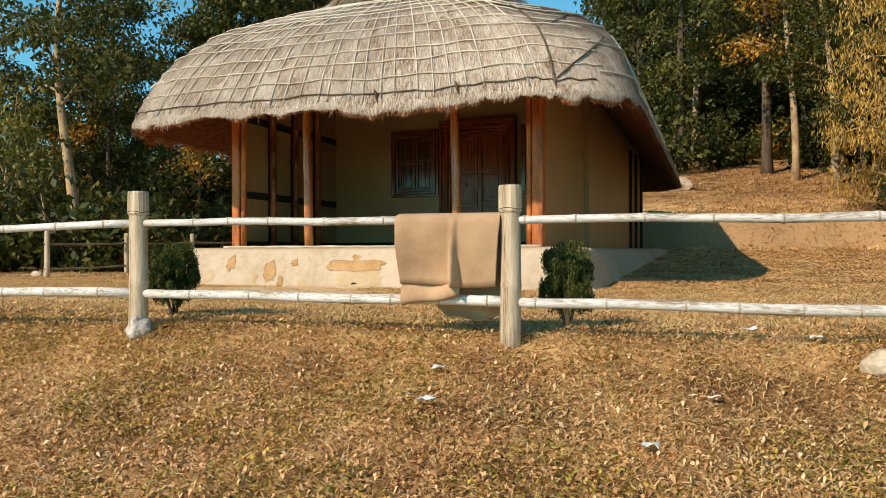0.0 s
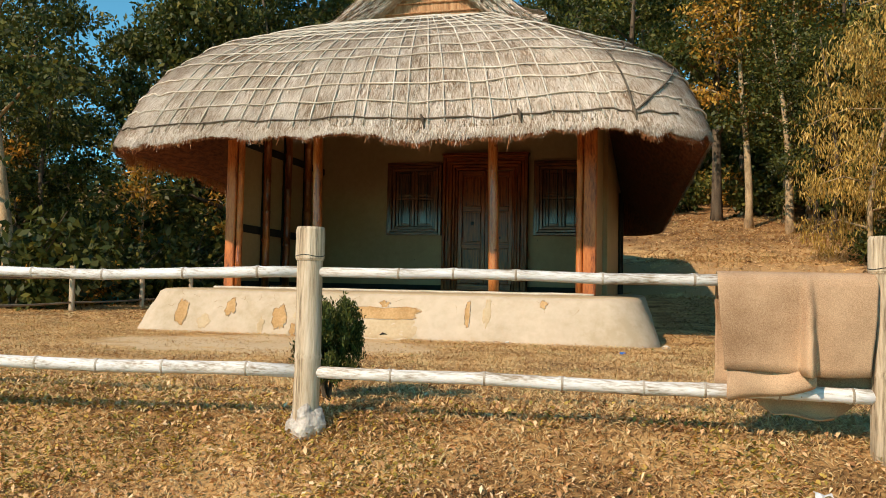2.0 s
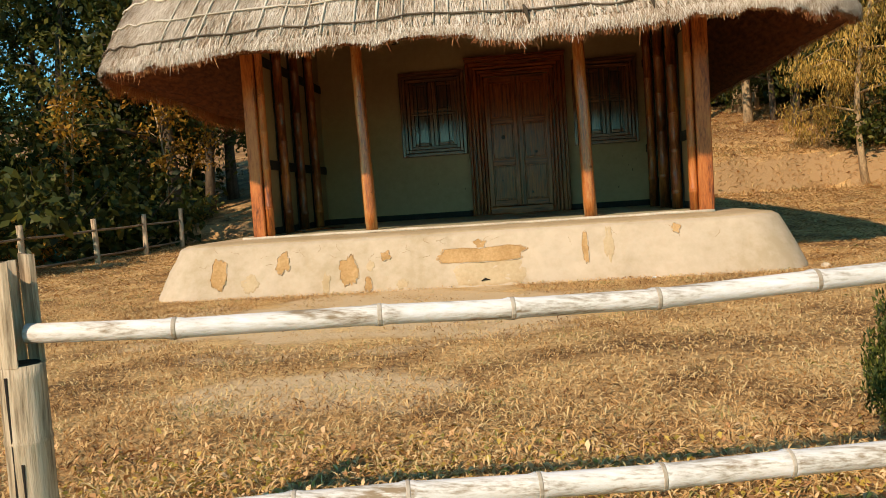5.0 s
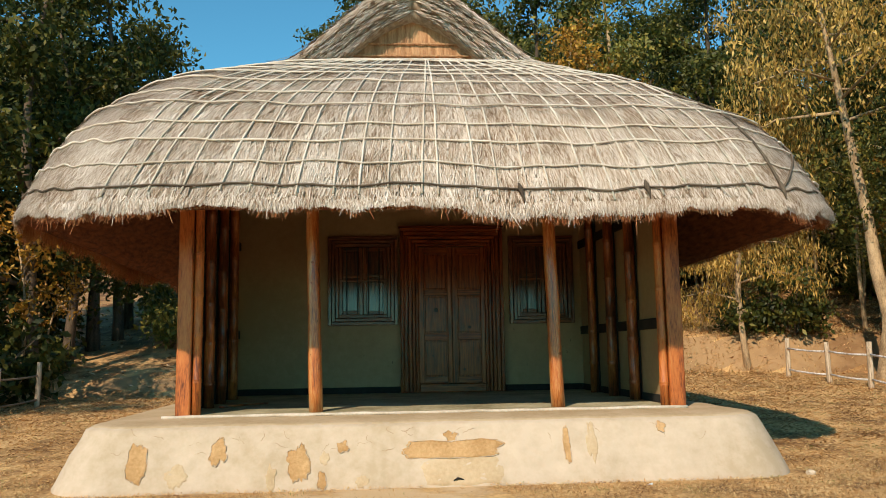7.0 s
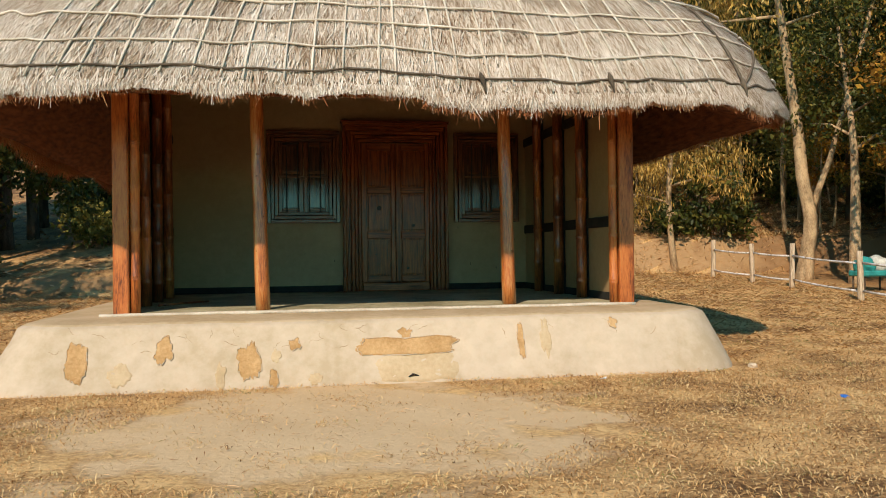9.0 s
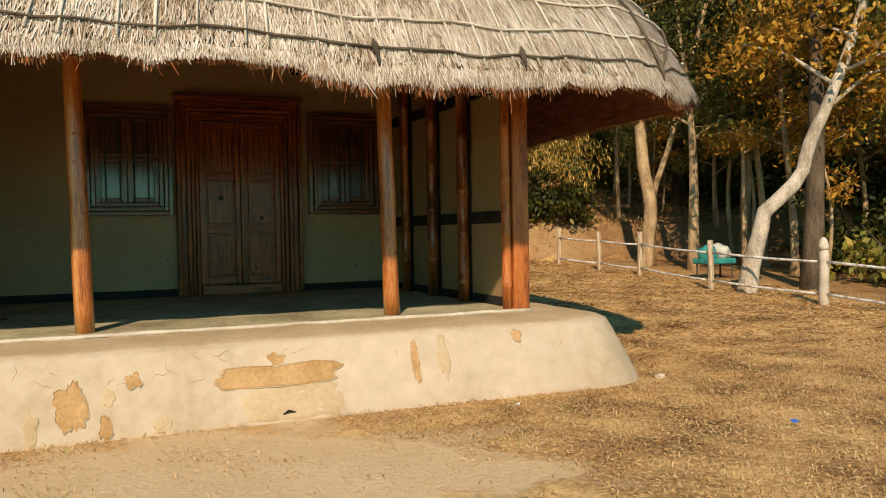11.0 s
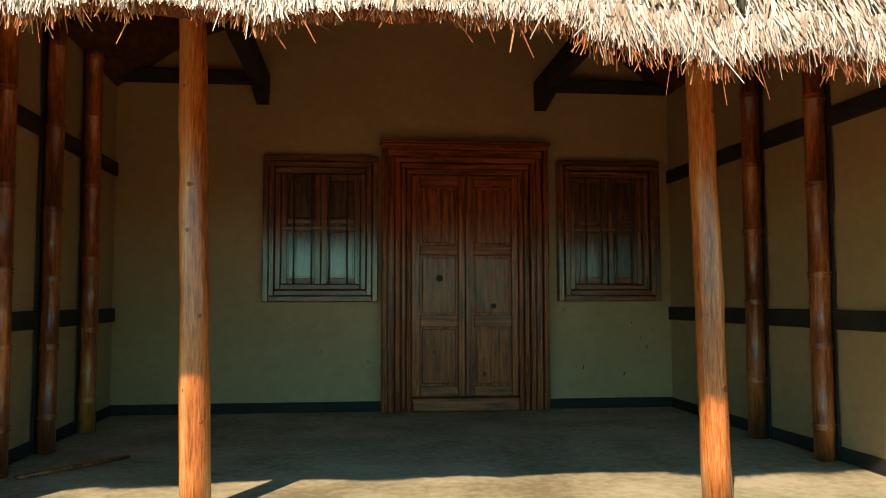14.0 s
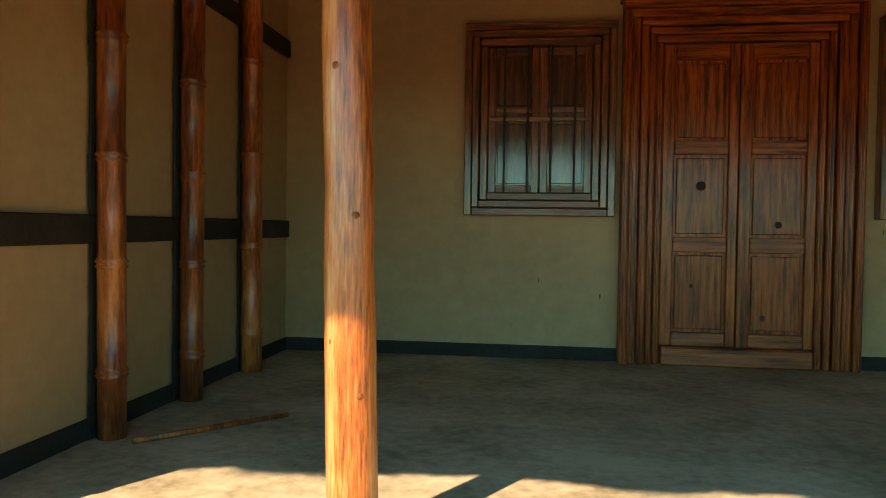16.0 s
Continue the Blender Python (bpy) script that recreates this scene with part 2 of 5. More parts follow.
def ground_material():
    """Dry turf, with a trodden patch of bare tan earth before the porch."""
    m = mat("dry_turf", (0.15, 0.075, 0.027), (0.74, 0.49, 0.215), 1.6, 26, 0.95, 1.0, mid=(0.47, 0.28, 0.112), depth=0.025)
    n, k = m.node_tree.nodes, m.node_tree.links
    b = n["Principled BSDF"]
    turf = b.inputs["Base Color"].links[0].from_socket
    tc, mp, ln = n.new("ShaderNodeTexCoord"), n.new("ShaderNodeMapping"), n.new("ShaderNodeVectorMath")
    mp.vector_type = "TEXTURE"
    mp.inputs["Location"].default_value = (-0.3, -2.6, 0)
    mp.inputs["Scale"].default_value = (1.85, 1.75, 90)
    ln.operation = "LENGTH"
    k.new(tc.outputs["Object"], mp.inputs[0])
    k.new(mp.outputs[0], ln.inputs[0])
    mp2, ln2, either = n.new("ShaderNodeMapping"), n.new("ShaderNodeVectorMath"), n.new("ShaderNodeMath")
    mp2.vector_type = "TEXTURE"
    mp2.inputs["Location"].default_value = (-0.2, -5.6, 0)
    mp2.inputs["Scale"].default_value = (0.75, 0.5, 90)
    ln2.operation, either.operation = "LENGTH", "MINIMUM"
    k.new(tc.outputs["Object"], mp2.inputs[0])
    k.new(mp2.outputs[0], ln2.inputs[0])
    k.new(ln.outputs["Value"], either.inputs[0])
    k.new(ln2.outputs["Value"], either.inputs[1])
    no = n.new("ShaderNodeTexNoise")
    no.inputs["Scale"].default_value, no.inputs["Detail"].default_value = 1.6, 7
    k.new(tc.outputs["Object"], no.inputs["Vector"])
    ad, mr = n.new("ShaderNodeMath"), n.new("ShaderNodeMapRange")
    ad.operation, ad.inputs[1].default_value = "MULTIPLY_ADD", 2.4
    k.new(no.outputs[0], ad.inputs[0])
    k.new(either.outputs[0], ad.inputs[2])
    mr.inputs[1].default_value, mr.inputs[2].default_value = 1.95, 2.25
    mr.inputs[3].default_value, mr.inputs[4].default_value = 1, 0
    k.new(ad.outputs[0], mr.inputs[0])
    earth = n.new("ShaderNodeValToRGB")
    earth.color_ramp.elements[0].color, earth.color_ramp.elements[1].color = (0.60, 0.41, 0.21, 1), (0.75, 0.57, 0.345, 1)
    k.new(no.outputs[0], earth.inputs[0])
    mx = n.new("ShaderNodeMix")
    mx.data_type = "RGBA"
    k.new(mr.outputs[0], mx.inputs[0])
    k.new(turf, mx.inputs[6])
    k.new(earth.outputs[0], mx.inputs[7])
    ge, sx, st = n.new("ShaderNodeNewGeometry"), n.new("ShaderNodeSeparateXYZ"), n.new("ShaderNodeMapRange")
    k.new(ge.outputs["True Normal"], sx.inputs[0])
    st.inputs[1].default_value, st.inputs[2].default_value = 0.86, 0.70
    k.new(sx.outputs[2], st.inputs[0])
    py, sl = n.new("ShaderNodeSeparateXYZ"), n.new("ShaderNodeMapRange")
    k.new(tc.outputs["Object"], py.inputs[0])
    sl.inputs[1].default_value, sl.inputs[2].default_value = -6.5, -7.1
    k.new(py.outputs[1], sl.inputs[0])
    soil = n.new("ShaderNodeMix")
    soil.data_type, soil.blend_type = "RGBA", "MULTIPLY"
    soil.inputs[7].default_value = (0.84, 0.80, 0.73, 1)
    k.new(sl.outputs[0], soil.inputs[0])
    k.new(mx.outputs[2], soil.inputs[6])
    m2 = n.new("ShaderNodeMix")
    m2.data_type = "RGBA"
    k.new(st.outputs[0], m2.inputs[0])
    k.new(soil.outputs[2], m2.inputs[6])
    m2.inputs[7].default_value = (0.38, 0.24, 0.115, 1)
    deep, wide, far, rag, lit = (n.new("ShaderNodeMath"), n.new("ShaderNodeMath"), n.new("ShaderNodeMath"), n.new("ShaderNodeMath"), n.new("ShaderNodeMapRange"))
    deep.operation, deep.inputs[1].default_value = "SUBTRACT", 15.5
    k.new(py.outputs[1], deep.inputs[0])
    wide.operation, wide.inputs[1].default_value = "SUBTRACT", 10.6
    k.new(py.outputs[0], wide.inputs[0])
    far.operation = "MAXIMUM"
    k.new(deep.outputs[0], far.inputs[0])
    k.new(wide.outputs[0], far.inputs[1])
    rag.operation, rag.inputs[1].default_value = "MULTIPLY_ADD", 6.0
    k.new(no.outputs[0], rag.inputs[0])
    k.new(far.outputs[0], rag.inputs[2])
    lit.inputs[1].default_value, lit.inputs[2].default_value = 2.6, 4.2
    k.new(rag.outputs[0], lit.inputs[0])
    m3, brown = n.new("ShaderNodeMix"), n.new("ShaderNodeMix")
    m3.data_type = brown.data_type = "RGBA"
    brown.blend_type, brown.inputs[0].default_value = "MULTIPLY", 1.0
    brown.inputs[7].default_value = (0.62, 0.55, 0.5, 1)
    k.new(m2.outputs[2], brown.inputs[6])
    k.new(lit.outputs[0], m3.inputs[0])
    k.new(m2.outputs[2], m3.inputs[6])
    k.new(brown.outputs[2], m3.inputs[7])
    k.new(m3.outputs[2], b.inputs["Base Color"])
    return m


M_GROUND = ground_material()


# ---------------------------------------------------------------- mesh helpers
def thing(name, at, label, category, group=""):
    ob = new(name)
    ob.location = at
    ob.empty_display_size = 0.1
    return tagged(ob, label, category, group)


def part(name, bm, material, parent=None, label="", smooth=False):
    me = bpy.data.meshes.new(name)
    bm.to_mesh(me)
    bm.free()
    me.materials.append(material)
    if smooth:
        me.shade_smooth()
    ob = new(name, me)
    ob.parent = parent
    return tagged(ob, label)


def quads(name, v, material, parent=None, label="", kind=""):
    """One mesh of many loose four-cornered pieces; v: pieces x 4 x 3."""
    v = np.asarray(v, np.float32)
    c = len(v)
    me = bpy.data.meshes.new(name)
    me.vertices.add(4 * c)
    me.loops.add(4 * c)
    me.polygons.add(c)
    me.vertices.foreach_set("co", v.ravel())
    me.loops.foreach_set("vertex_index", np.arange(4 * c, dtype=np.int32))
    me.polygons.foreach_set("loop_start", np.arange(0, 4 * c, 4, dtype=np.int32))
    me.update(calc_edges=True)
    me.materials.append(material)
    ob = new(name, me)
    ob.parent = parent
    return tagged(ob, label, kind=kind)


def slab(bm, x0, y0, z0, x1, y1, z1, bevel=0.006):
    made = bmesh.ops.create_cube(bm, size=1, matrix=Matrix.Translation(((x0 + x1) / 2, (y0 + y1) / 2, (z0 + z1) / 2)) @ Matrix.Diagonal((x1 - x0, y1 - y0, z1 - z0, 1)))
    if bevel:
        edges = list({e for v in made["verts"] for e in v.link_edges})
        bmesh.ops.bevel(bm, geom=edges, offset=bevel, segments=1, affect="EDGES", clamp_overlap=True)
    return bm


def block(name, box, material, parent=None, label="", bevel=0.006):
    return part(name, slab(bmesh.new(), *box, bevel), material, parent, label)


def tube(bm, pts, rads, n=8, caps=True):
    pts = [Vector(p) for p in pts]
    rings, side = [], None
    for i, p in enumerate(pts):
        t = (pts[min(i + 1, len(pts) - 1)] - pts[max(i - 1, 0)]).normalized()
        if side is None:
            side = t.orthogonal().normalized()
        side = (side - t * side.dot(t)).normalized()
        up = t.cross(side)
        r = rads[i] if hasattr(rads, "__len__") else rads
        rings.append([bm.verts.new(p + r * (math.cos(2 * math.pi * k / n) * side + math.sin(2 * math.pi * k / n) * up)) for k in range(n)])
    for a, b in zip(rings, rings[1:]):
        for k in range(n):
            bm.faces.new((a[k], a[(k + 1) % n], b[(k + 1) % n], b[k]))
    if caps:
        bm.faces.new(rings[0][::-1])
        bm.faces.new(rings[-1])
    return bm


def bamboo(a, b, r, rng, gap=0.34, n=10, bow=0.0, taper=0.0, swell=1.1):
    """A culm from a to b with swollen rings at its nodes."""
    a, b = Vector(a), Vector(b)
    length = (b - a).length
    pts, rads = [a], [r]
    d = rng.uniform(0.3, 0.9) * gap
    while d < length - 0.05:
        for off, k in ((-0.022, 1.0), (-0.009, swell), (0, 0.97), (0.009, swell + 0.03), (0.024, 1.0)):
            f = (d + off) / length
            pts.append(a.lerp(b, f) + Vector((0, 0, -bow * 4 * f * (1 - f))))
            rads.append(r * k * (1 - taper * f))
        d += gap * rng.uniform(0.85, 1.15)
    pts.append(b)
    rads.append(r * (1 - taper))
    return tube(bmesh.new(), pts, rads, n)


def log(a, b, r0, r1, rng, n=16, steps=14, knots=0.025):
    a, b = Vector(a), Vector(b)
    pts, rads = [], []
    for i in range(steps + 1):
        f = i / steps
        w = Vector((rng.uniform(-1, 1), rng.uniform(-1, 1), 0)) * 0.0035
        pts.append(a.lerp(b, f) + (w if 0 < i < steps else Vector()))
        rads.append((r0 + (r1 - r0) * f) * (1 + rng.uniform(-knots, knots)))
    return tube(bmesh.new(), pts, rads, n)


def fbm(x, y, s):
    return noise.noise((x * s, y * s, 3.7)) + 0.5 * noise.noise((x * s * 2.1, y * s * 2.1, 9.1))


# ---------------------------------------------------------------- the lie of the land
def smooth(a, b, v):
    t = min(1.0, max(0.0, (v - a) / (b - a)))
    return t * t * (3 - 2 * t)


def land(x, y):
    z = 0.045 * max(0.0, y) if y < 12 else 0.54
    z *= 0.35 + 0.65 * smooth(-4, 5, x)
    z += 0.0145 * min(5.6, max(0.0, -1.0 - y))
    d = -7.1 + 0.08 * (min(8.0, max(-4.0, x)) - 2.0) - y
    if d > -0.25:
        z -= float(np.interp(d, (-0.25, 0.0, 0.2, 0.5, 0.9, 1.5, 4.5, 12.0), (0, 0.025, 0.125, 0.25, 0.37, 0.5, 0.95, 1.2)))
    rise = smooth(11.6, 12.5, y + 0.4 * fbm(x, y, 0.5) + 0.25 * (x - 8) * (x > 8))
    z += 0.95 * rise * smooth(-16, 2, x) + 0.2 * max(0.0, min(y, 75) - 12.6)
    z += 0.12 * max(0.0, min(x, 60) - 14) * smooth(-5, 15, y)
    z += 0.09 * fbm(x, y, 2.3) * rise * (1 - rise) * 4
    return z + 0.02 * fbm(x, y, 0.9) * smooth(-1.2, -2.5, y) + 0.05 * fbm(x, y, 0.6) * smooth(11, 14, y)


def grid_ground():
    def axis(a, b, near0, near1, fine, coarse):
        out, v = [], a
        while v < b:
            out.append(v)
            v += fine if near0 <= v < near1 else coarse * (1 + 0.15 * min(abs(v - near0), abs(v - near1)))
        return out + [b]
    xs, ys = axis(-160, 160, -9, 14, 0.3, 0.6), axis(-120, 200, -12.5, 15, 0.25, 0.6)
    verts = [(x, y, land(x, y)) for y in ys for x in xs]
    w = len(xs)
    faces = [(j * w + i, j * w + i + 1, (j + 1) * w + i + 1, (j + 1) * w + i) for j in range(len(ys) - 1) for i in range(w - 1)]
    me = bpy.data.meshes.new("ground")
    me.from_pydata(verts, [], faces)
    me.shade_smooth()
    me.materials.append(M_GROUND)
    return tagged(new("ground", me), "dry tan turf with trodden bare earth", "ground", kind="structure")


grid_ground()

# ---------------------------------------------------------------- the house
FLOOR = 0.6
house = thing("thatched_house", (0, 0, 0), "single-storey mud-plastered house with a shaggy thatched roof", "house")
WALL_L, WALL_R, WALL_B, REAR = -2.32, 2.68, 3.38, 10.7


def wall_left(y):
    return -2.28 - 0.012 * y


def wall_right(y):
    return 2.765 - 0.025 * y


def lean_slab(name, side, a, b, y0, y1, z0, z1, material, label="", bevel=0.0):
    """A slab along a side wall of the porch, from a to b metres off its inner face (towards the middle)."""
    face, inward = (wall_left, 1) if side < 0 else (wall_right, -1)
    bm = slab(bmesh.new(), 0, y0, z0, 1, y1, z1, 0)
    for v in bm.verts:
        v.co.x = face(v.co.y) + inward * (a if v.co.x < 0.5 else b)
    if inward < 0:
        bmesh.ops.reverse_faces(bm, faces=bm.faces)
    if bevel:
        bmesh.ops.bevel(bm, geom=list(bm.edges), offset=bevel, segments=1, affect="EDGES")
    return part(name, bm, material, house, label)


def rounded(x0, y0, x1, y1, r, s):
    """A point of a rounded rectangle; s from 0 to 8: front, corner, right side, corner, back, corner, left side, corner."""
    s %= 8
    k, f = int(s), s - int(s)
    cx = (x0 + r, x1 - r)
    cy = (y0 + r, y1 - r)
    if k == 0:
        return (cx[0] + (cx[1] - cx[0]) * f, y0)
    if k == 2:
        return (x1, cy[0] + (cy[1] - cy[0]) * f)
    if k == 4:
        return (cx[1] + (cx[0] - cx[1]) * f, y1)
    if k == 6:
        return (x0, cy[1] + (cy[0] - cy[1]) * f)
    a = {1: -90, 3: 0, 5: 90, 7: 180}[k] + 90 * f
    c = {1: (cx[1], cy[0]), 3: (cx[1], cy[1]), 5: (cx[0], cy[1]), 7: (cx[0], cy[0])}[k]
    return (c[0] + r * math.cos(radians(a)), c[1] + r * math.sin(radians(a)))


def ring_steps(front, corner, side, back):
    out = []
    for k, c in enumerate((front, corner, side, corner, back, corner, side, corner)):
        out += [k + i / c for i in range(c)]
    return out


def rough_mud(x, z):
    return 0.026 * fbm(x, z * 2, 1.3) + 0.011 * fbm(x, z * 2, 5) + 0.004 * fbm(x, z, 14)


def platform():
    """The battered mud plinth: rings from the ground up to the porch."""
    prof = [(-0.02, -0.25), (0.0, 0.02), (0.05, 0.14), (0.12, 0.30), (0.185, 0.44), (0.23, 0.525), (0.29, 0.558), (0.45, 0.57), (0.80, 0.577)]
    steps = ring_steps(170, 16, 60, 30)
    bm = bmesh.new()
    rings = []
    zs = [p[1] for p in prof]
    fine = [(float(np.interp(k, range(len(prof)), [p[0] for p in prof])), float(np.interp(k, range(len(prof)), zs))) for k in np.linspace(0, len(prof) - 1, 3 * len(prof) - 2)]
    for d, z in fine:
        ring = []
        for s in steps:
            x, y = rounded(-3.26 + d, -1.08 + d, 3.66 - d, REAR + 0.9 - d, max(0.12, 0.55 - 0.5 * d), s)
            w = rough_mud(x, z) if y < 0 else 0.03 * fbm(x, y + z * 2, 1.3)
            ring.append(bm.verts.new((x + w * 0.6, y + w, z + (0.25 * w if z > 0.4 else 0))))
        rings.append(ring)
    c = len(steps)
    for a, b in zip(rings, rings[1:]):
        for i in range(c):
            bm.faces.new((a[i], a[(i + 1) % c], b[(i + 1) % c], b[i]))
    bm.faces.new(rings[-1])
    return part("plinth", bm, M_MUD, house, "limewashed mud plinth with battered rounded sides", True)


plinth = platform()


def front_face(z):
    """How far forward the plinth's front stands at height z."""
    tab = [(0.02, 0.0), (0.14, 0.05), (0.30, 0.12), (0.44, 0.185), (0.525, 0.23), (0.558, 0.29), (0.57, 0.45)]
    return -1.08 + float(np.interp(z, [t[0] for t in tab], [t[1] for t in tab]))


def scar(name, x, z, w, h, seed, square=0.0, clay=None):
    """A shallow patch of bare clay with a ragged rim, where the limewash has fallen off."""
    bm = bmesh.new()
    n, loops = 72, (0.0, 0.35, 0.7, 0.93, 1.0)
    rows = []
    for q in loops[1:]:
        row = []
        for i in range(n):
            a = 2 * math.pi * i / n
            c, e = math.cos(a), math.sin(a)
            k = 0.8 + (0.14 if square else 0.42) * noise.noise((c * 1.4 + seed, e * 1.4, 2.2)) + (0.08 if square else 0.16) * noise.noise((c * 5 + seed, e * 5, 7)) + (0.03 if square else 0.045) * noise.noise((c * 14 + seed, e * 14, 1))
            k *= 1 + square * (1 / max(abs(c), abs(e)) - 1)
            px, pz = x + 0.5 * w * k * c * q, min(0.555, max(0.004, z + 0.5 * h * k * e * q))
            proud = (0.006 if clay is M_CLAY else 0.003) if q < 1 else -0.006
            row.append(bm.verts.new((px, front_face(pz) + rough_mud(px, pz) - proud, pz)))
        rows.append(row)
    mid = bm.verts.new((x, front_face(z) + rough_mud(x, z) - 0.004, z))
    for i in range(n):
        j = (i + 1) % n
        bm.faces.new((mid, rows[0][i], rows[0][j]))
        for a, b in zip(rows, rows[1:]):
            bm.faces.new((a[i], b[i], b[j], a[j]))
    bmesh.ops.recalc_face_normals(bm, faces=bm.faces)
    rim = [Vector(v.co) - Vector((0, 0.004, 0)) for v in rows[-2]]
    part(name, bm, clay, house, "bare orange clay where limewash has flaked off", True)
    if clay is M_CLAY:
        for first in range(0, n, 12):
            pts = [rim[(first + i) % n] for i in range(11)]
            part("limewash_lip", tube(bmesh.new(), pts, [0.001 + 0.0045 * math.sin(math.pi * i / 10) * (0.6 + 0.4 * noise.noise((seed, first + i * 0.8, 3))) for i in range(11)], 6), M_MUD, house, "broken lip of limewash round the patch", True)


for i, (x, z, w, h) in enumerate([(0.37, 0.315, 1.0, 0.20), (0.44, 0.13, 0.85, 0.30), (0.36, 0.42, 0.16, 0.14), (-1.02, 0.24, 0.26, 0.44), (-1.24, 0.12, 0.12, 0.30),
                                  (-0.62, 0.36, 0.14, 0.14), (-0.78, 0.26, 0.10, 0.16), (-1.72, 0.34, 0.22, 0.30), (-2.42, 0.24, 0.26, 0.46), (-2.06, 0.14, 0.22, 0.26),
                                  (-0.80, 0.08, 0.12, 0.22), (1.42, 0.32, 0.10, 0.46), (1.66, 0.36, 0.13, 0.50), (2.32, 0.47, 0.13, 0.14), (-0.45, 0.07, 0.16, 0.14)]):
    scar("flaked_patch", x, z, w * (1.1 if i < 2 else 0.95), h * (1 if i < 2 else 0.9), i + 1, 0.75 if i < 2 else 0.0, M_CLAYP if i in (1, 4, 6, 9, 12, 14) else M_CLAY)
bm = bmesh.new()
tube(bm, [(0.36, -1.075, 0.055), (0.40, -1.075, 0.075), (0.45, -1.07, 0.062)], [0.004, 0.012, 0.004], 6)
part("hole", bm, M_BEAM, house, "dark hole in the plinth")

plinth.data.materials.append(M_LEDGE)
for p in plinth.data.polygons:
    if p.center.z > 0.548 and p.normal.z > 0.5:
        p.material_index = 1
crack_rng = random.Random(12)
for _ in range(26):
    x, z = crack_rng.uniform(-2.6, 2.9), crack_rng.uniform(0.30, 0.52)
    pts, turn = [], crack_rng.uniform(0, 6.28)
    for k in range(7):
        pts.append((x, front_face(z) + rough_mud(x, z) - 0.0005, z))
        turn += crack_rng.uniform(-0.9, 0.9)
        x += 0.022 * math.cos(turn)
        z = min(0.54, max(0.05, z + 0.016 * math.sin(turn)))
    part("crack", tube(bmesh.new(), pts, [0.0008, 0.0016, 0.0018, 0.0014, 0.0018, 0.0012, 0.0006], 4), M_CRACK, house, "fine brown crack in the limewash")

# porch floor with its limed edge
bm = bmesh.new()
slab(bm, WALL_L - 0.05, -0.16, 0.5, WALL_R + 0.05, WALL_B, FLOOR, 0.012)
part("porch_floor", bm, M_FLOOR, house, "grey cement porch floor, dusty")
bm = bmesh.new()
pts = [(x, -0.175 + 0.015 * fbm(x, 0, 2), FLOOR - 0.012 + 0.005 * fbm(x, 4, 4)) for x in np.linspace(-2.42, 2.86, 60)]
tube(bm, pts, [0.017 + 0.004 * fbm(p[0], 7, 5) for p in pts], 8)
part("floor_edge", bm, M_LIME, house, "limewashed rounded edge of the porch floor", True)

# walls
TOP = 3.62
bm = bmesh.new()
slab(bm, WALL_L - 0.10, WALL_B, 0.5, WALL_R + 0.16, WALL_B + 0.2, 4.3, 0)
part("wall", bm, M_PLASTER, house, "cream plastered wall behind the porch")
for side, x0, x1 in ((-1, WALL_L - 0.10, WALL_L), (1, WALL_R, WALL_R + 0.16)):
    lean_slab("wall", side, -0.045 if side < 0 else -0.085, 0.0, 0.02, WALL_B - 0.002, 0.5, TOP, M_PLASTER, "cream plastered side wall of the porch")
    part("wall", slab(bmesh.new(), x0, WALL_B + 0.202, 0.5, x1, REAR, TOP, 0), M_PLASTER, house, "cream plastered outer side wall")
part("wall", slab(bmesh.new(), WALL_L, REAR - 0.16, 0.5, WALL_R, REAR, TOP, 0), M_PLASTER, house)
rng = random.Random(4)
for y in (8.4, 9.3, 10.3):
    block("side_post", (WALL_R + 0.162, y, 0.5, WALL_R + 0.22, y + 0.14, 2.9), M_BEAM, house, "dark timber post let into the wall")

# skirting
for box in ((WALL_L, WALL_B - 0.012, FLOOR, -0.003, WALL_B - 0.001, FLOOR + 0.09), (1.503, WALL_B - 0.012, FLOOR, WALL_R, WALL_B - 0.001, FLOOR + 0.09),
            ):
    block("skirting", box, M_SKIRT_GAP, house, "black painted skirting", 0.003)

# horizontal timbers of the side walls
for side in (-1, 1):
    lean_slab("skirting", side, 0.001, 0.012, 0.12, WALL_B - 0.013, FLOOR, FLOOR + 0.085, M_SKIRT_GAP, "black painted skirting")
    for z in (1.40, 2.665):
        lean_slab("wall_band", side, 0.001, 0.03, 0.1, WALL_B - 0.015, z, z + 0.118, M_BEAM, "dark timber band across the plaster", 0.006)

# bamboo poles against the side walls
for inward, ys in ((1, (0.94, 1.68, 2.5)), (-1, (0.9, 1.7, 2.53))):
    for y in ys:
        r = rng.uniform(0.056, 0.066)
        x = wall_left(y) + 0.085 if inward > 0 else wall_right(y) - 0.085
        part("bamboo_pole", bamboo((x, y, FLOOR), (x + rng.uniform(-0.02, 0.02), y, 3.5), r, rng, 0.5, 14, swell=1.17), M_POLE, house, "brown bamboo pole beside the plaster", True)
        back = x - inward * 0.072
        # solid wavy black strip in place of the shade between pole and plaster
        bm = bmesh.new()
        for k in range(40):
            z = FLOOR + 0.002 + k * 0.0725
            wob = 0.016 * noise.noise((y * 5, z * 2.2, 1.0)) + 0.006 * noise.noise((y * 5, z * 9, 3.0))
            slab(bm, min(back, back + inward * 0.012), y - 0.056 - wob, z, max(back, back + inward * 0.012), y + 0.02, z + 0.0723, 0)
        part("joint", bm, M_SKIRT_GAP, house, "black strip standing in for the dark gap behind the pole")

